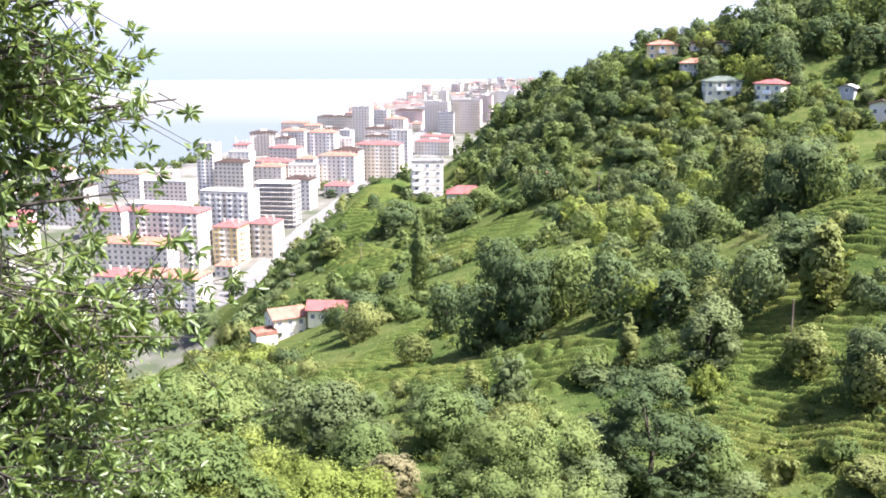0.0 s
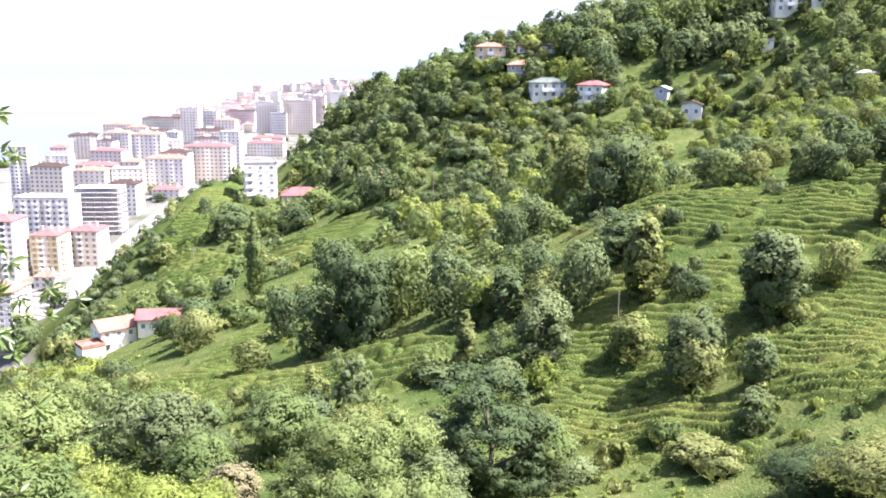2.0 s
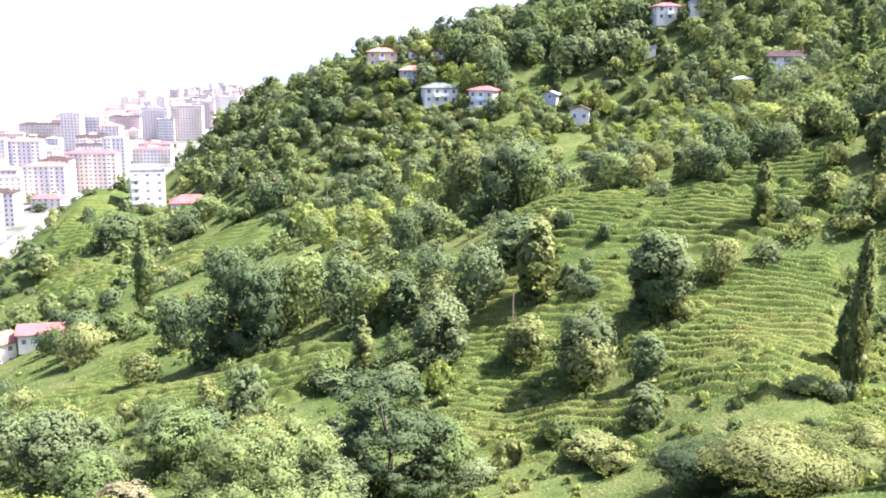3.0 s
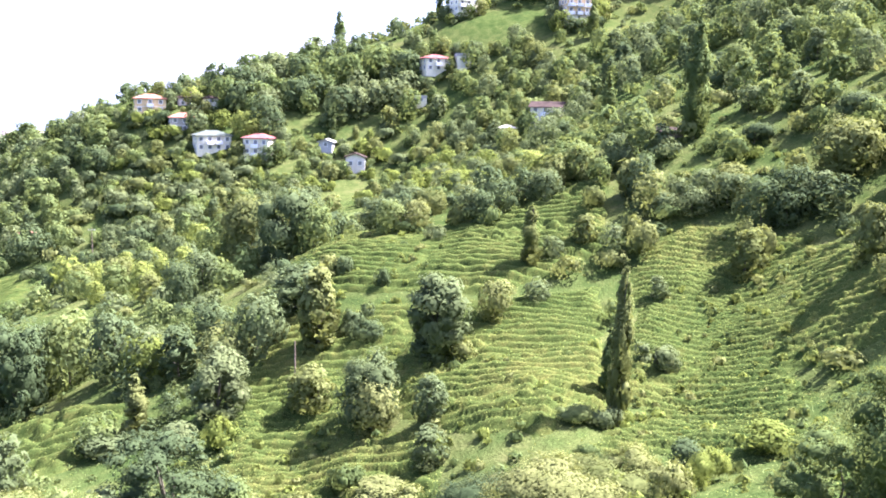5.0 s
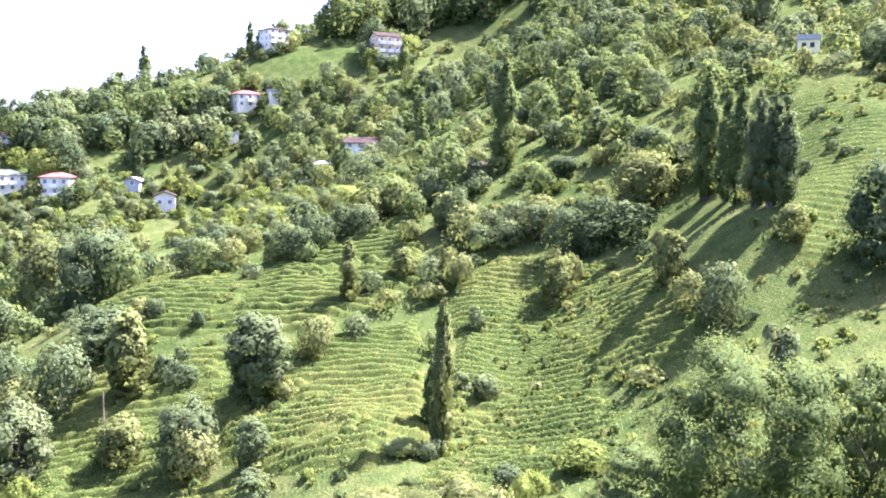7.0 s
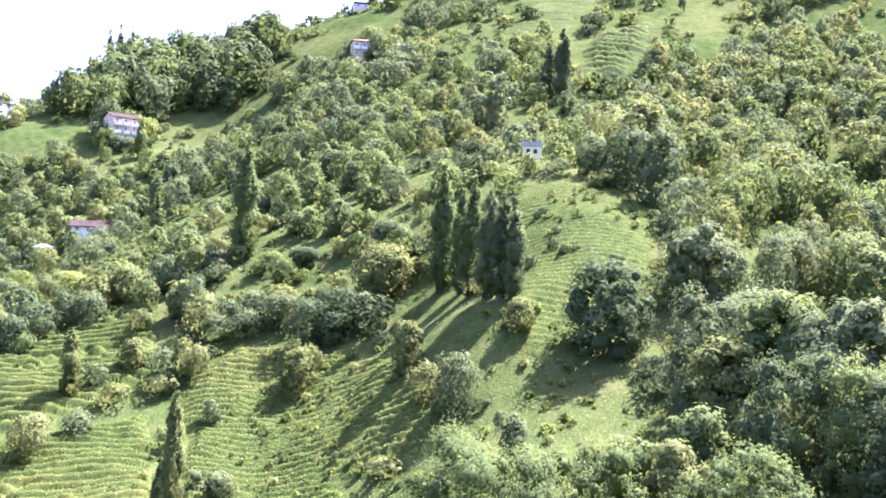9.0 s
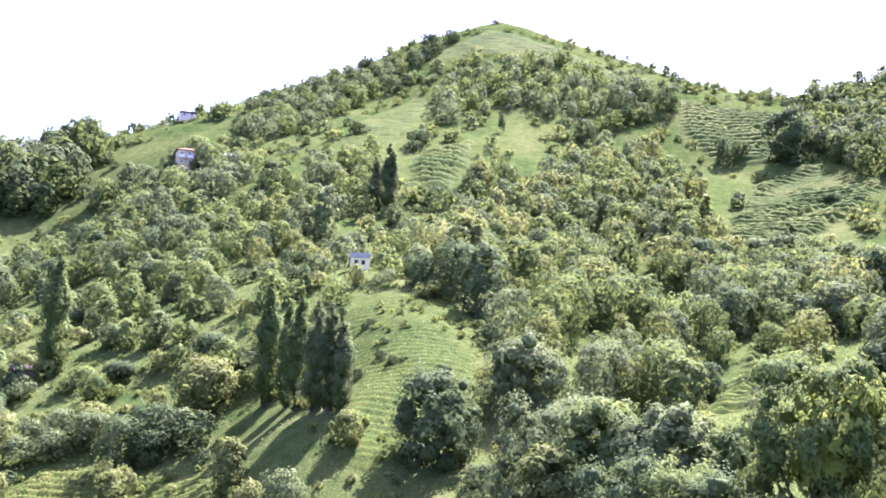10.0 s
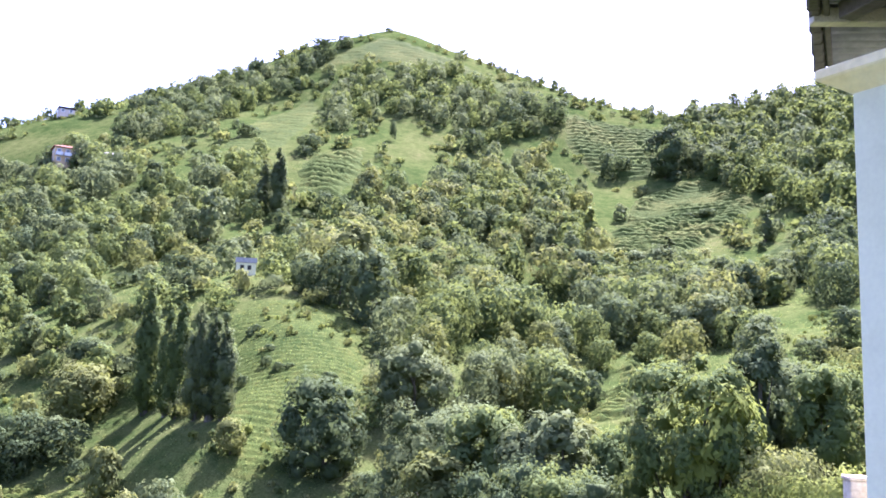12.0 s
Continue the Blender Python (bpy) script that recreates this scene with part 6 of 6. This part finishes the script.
def terrace_house():
    """The corner of a plastered house with a slab cornice under a ribbed sheet-metal eave."""
    cx, cy = 4.571, -0.931
    turn = math.degrees(math.atan2(-0.68, -0.73))
    th = new("terrace_house")
    th.matrix_basis = pose(cx, cy, 116.4, 0, 0, turn)
    tagged(th, "off-white plastered house with a ribbed metal eave", "house")
    # local x runs along the wall towards the viewer's side, local y away into the house is negative here
    bm = bmesh.new()
    box(bm, 0, 0, -0.4, 7, 6, 2.98, 0.012)
    part("wall", bm, PLASTER, th, "off-white roughcast wall")
    # the cornice slopes back to the wall below a thin upright edge
    bm = bmesh.new()
    rings = []
    for out, zz in ((0.0, 2.97), (0.012, 2.98), (0.115, 3.045), (0.125, 3.055), (0.125, 3.092), (0.117, 3.1)):
        rings.append([bm.verts.new((a, b, zz)) for a, b in ((-out, -0.75 * out), (7, -0.75 * out), (7, 6), (-out, 6))])
    for p, q in zip(rings, rings[1:]):
        for k in range(4):
            bm.faces.new((p[k], p[(k + 1) % 4], q[(k + 1) % 4], q[k]))
    bm.faces.new(rings[-1])
    bm.faces.new(rings[0][::-1])
    part("cornice", bm, CORNICE, th, "yellowish painted concrete cornice")
    # added dark block: its colour stands for the shadow under the sheet
    bm = box(bmesh.new(), 0.7, 0.55, 3.1, 6.9, 5.9, 3.46)
    part("attic_wall", bm, VERGE, th, "dark block standing in for the shade under the eave")
    # ribbed sheet: its ribs run in from the eave line, which passes the corner of the house aslant
    foot, along, ribs = Vector((-0.80, 0.82, 0)), Vector((0.602, -0.798, 0)), Vector((0.543, 0.84, 0))
    vs, n, deep = [], 240, 3.4
    for i in range(n + 1):
        u = 3.1 * i / n
        zz = 3.5 + 0.024 * math.sin(2 * math.pi * u / 0.105)
        for v, lift in ((0.0, 0.0), (deep, 0.1), (deep, 0.106), (0.0, 0.006)):
            p = foot + along * u + ribs * v
            vs.append((p.x, p.y, zz + lift))
    quads = [(4 * i + a, 4 * i + 4 + a, 4 * i + 4 + (a + 1) % 4, 4 * i + (a + 1) % 4) for i in range(n) for a in range(4)]
    part("roof_sheet", mesh("roof_sheet", vs, quads, METAL_DARK), None, th, "dark ribbed sheet-metal roof")

    def beam(name, a, b, half, z0, z1, material, words=""):
        a, b = Vector((*a, 0)), Vector((*b, 0))
        side = (b - a).normalized().cross(Vector((0, 0, 1))) * half
        bm = bmesh.new()
        low = [bm.verts.new(p + Vector((0, 0, z0))) for p in (a - side, b - side, b + side, a + side)]
        top = [bm.verts.new(p + Vector((0, 0, z1))) for p in (a - side, b - side, b + side, a + side)]
        bm.faces.new(low[::-1])
        bm.faces.new(top)
        for k in range(4):
            bm.faces.new((low[k], low[(k + 1) % 4], top[(k + 1) % 4], top[k]))
        bmesh.ops.recalc_face_normals(bm, faces=bm.faces)
        bmesh.ops.bevel(bm, geom=list(bm.edges), offset=0.005, segments=1, affect="EDGES")
        part(name, bm, material, th, words)

    def spot(u, v):
        p = foot + along * u + ribs * v
        return p.x, p.y

    beam("purlin", spot(0.95, -0.03), spot(0.95, 3.0), 0.035, 3.4, 3.476, PALE_TIMBER, "pale weathered timber purlin")
    beam("rafter", spot(1.05, 0.14), (spot(1.05, 0.14)[0] + 2.6, spot(1.05, 0.14)[1] - 0.5), 0.045, 3.385, 3.47, VERGE)
    beam("eave_board", spot(0.02, 0.05), spot(3.0, 0.05), 0.014, 3.43, 3.475, VERGE)
    # overlapping verge pieces close the ends of the ribs
    for i in range(20):
        u = 0.16 * i
        p = foot + along * u
        bm = box(bmesh.new(), -0.1, -0.035 - 0.006 * (i % 2), 3.43 + 0.006 * (i % 3), 0.1, 0.02, 3.56, 0.012)
        bmesh.ops.rotate(bm, verts=bm.verts, matrix=Matrix.Rotation(math.atan2(along.y, along.x) + 0.05, 3, "Z"))
        bmesh.ops.translate(bm, verts=bm.verts, vec=(p.x, p.y, 0))
        part("verge_tile", bm, VERGE, th)


PLASTER = surface("grey_plaster", [(0.3, (0.56, 0.565, 0.38)), (0.5, (0.64, 0.645, 0.44)), (0.75, (0.69, 0.695, 0.48))], 2.2, 40.0, 0.2, 0.9, 0.15, depth=0.004, grain=(0.95, 1.03))
CORNICE = surface("yellowish_paint", [(0.3, (0.66, 0.54, 0.27)), (0.55, (0.8, 0.7, 0.4)), (0.8, (0.82, 0.76, 0.52))], 3.0, 30.0, 0.2, 0.8, 0.2, depth=0.004, grain=(0.9, 1.04))
METAL_DARK = surface("weathered_sheet_metal", [(0.3, (0.16, 0.165, 0.165)), (0.6, (0.27, 0.275, 0.275)), (0.8, (0.36, 0.355, 0.34))], 4.0, 30.0, 0.2, 0.55, 0.35, metal=0.2, depth=0.003, grain=(0.85, 1.06))
VERGE = surface("dark_verge", [(0.3, (0.06, 0.055, 0.05)), (0.6, (0.12, 0.11, 0.1)), (0.8, (0.2, 0.18, 0.16))], 5.0, 30.0, 0.4, 0.85, 0.2, depth=0.004)
PALE_TIMBER = surface("pale_timber", [(0.3, (0.4, 0.37, 0.3)), (0.7, (0.58, 0.54, 0.44))], 3.0, 20.0, 0.3, 0.85, 0.2, depth=0.004, stretch=(1, 6, 6))
terrace_house()


def globe_lamp(x, y, z, r):
    th = new("globe_lamp")
    th.matrix_basis = pose(x, y, z)
    tagged(th, "round white globe lamp on the house wall", "lamp")
    bm = bmesh.new()
    bmesh.ops.create_uvsphere(bm, u_segments=24, v_segments=14, radius=r)
    for f in bm.faces:
        f.smooth = True
    part("globe", bm, FRAME_WHITE, th)
    v, f = tube([(0, 0, -r * 0.9), (0, 0, -r * 1.35)], [r * 0.4, r * 0.45], 12)
    part("collar", mesh("collar", v, f, METAL_DARK), None, th)
    v, f = tube([(0, 0, -r * 1.3), (0.2, -0.2, -r * 1.5), (0.5, -0.55, -r * 1.5)], [0.015, 0.015, 0.015], 8)
    part("bracket", mesh("bracket", v, f, METAL_DARK), None, th)


globe_lamp(3.93, -1.06, 119.1, 0.11)

POST = surface("stained_concrete", [(0.3, (0.3, 0.22, 0.16)), (0.5, (0.46, 0.39, 0.31)), (0.7, (0.58, 0.52, 0.44))], 6.0, 40.0, 0.4, 0.9, 0.2, depth=0.004)
gate_post = new("balustrade_post")
gate_post.matrix_basis = pose(4.735, -0.925, 116.4, 0, 0, 10)
tagged(gate_post, "short beige concrete post of the terrace balustrade", "post")
bm = bmesh.new()
box(bm, -0.045, -0.045, -0.2, 0.045, 0.045, 1.205, 0.006)
part("shaft", bm, POST, gate_post)
bm = bmesh.new()
box(bm, -0.05, -0.05, 1.205, 0.05, 0.05, 1.225, 0.005)
part("cap", bm, POST, gate_post)

LOW_TEA = ("tea_slope", "tea_summit", "tea_high")  # old gardens with low, worn rows
for name, (ring, apart, step, bearing) in TEA_FIELDS.items():
    tea_field(name, ring, apart, step, bearing, 0.34 if name in LOW_TEA else 1.15 if name in ("tea_upper", "tea_shoulder", "tea_south", "tea_valley") else 1.25 if name in ("tea_knoll", "tea_terrace", "tea_gully", "tea_bowl", "tea_bowl_low", "tea_east", "tea_spur") else 0.95)
undergrowth()
tufts()
scrub()
build_woods()



def shore_mast(x, y, h):
    """A slim white mast with a dark lantern on the shore."""
    th = new("mast")
    z = height(x, y)
    th.matrix_basis = pose(x, y, z)
    tagged(th, "slim white mast with a dark lantern by the shore", "mast")
    part("pole", mesh("pole", *tube([(0, 0, -0.5), (0, 0, h * 0.5), (0, 0, h - 1.5)], [0.7, 0.55, 0.4], 10), FRAME_WHITE), None, th)
    part("lantern", mesh("lantern", *tube([(0, 0, h - 1.6), (0, 0, h - 1.2), (0, 0, h - 0.2), (0, 0, h)], [0.5, 1.0, 1.0, 0.3], 12), METAL_DARK), None, th, "dark lantern head")


shore_mast(-249.3, 1101.7, 17.5)

# trees between the blocks of the town and along the shore
town_rng = np.random.default_rng(5)
TOWN_SPOTS = [(-290, 965, 40, 26), (-140, 440, 60, 10), (-175, 560, 70, 12), (-150, 700, 90, 16), (-110, 950, 90, 14), (-90, 760, 30, 6), (20, 1250, 120, 14), (-60, 1700, 200, 20)]
for q, tone in enumerate(("deep", "green")):
    vs, fs, ns, o = [], [], [], 0
    for cx, cy, spread_m, count in TOWN_SPOTS:
        for k in range(count // 2):
            x, y = cx + town_rng.normal() * spread_m * 0.5, cy + town_rng.normal() * spread_m * 0.6
            if any(math.hypot(x - a, y - b) < c * 0.9 for a, b, c in CLEAR):
                continue
            ph, pw, v, f, sn = FAR_CROWNS[("round", k % 3, 3)]
            ns.append(sn)
            w, h = town_rng.uniform(7, 12), town_rng.uniform(6, 11)
            vs.append(np.stack([x + v[:, 0] * w / pw, y + v[:, 1] * w / pw, height(x, y) + v[:, 2] * h / ph], 1))
            fs.append(f + o)
            o += len(v)
    tagged(part("town_trees", mesh("town_trees", np.concatenate(vs), np.concatenate(fs), LEAF[tone], normals=np.concatenate(ns))), "clumps of " + TONE_WORDS[tone] + " trees between the town blocks", "trees", kind="stuff")
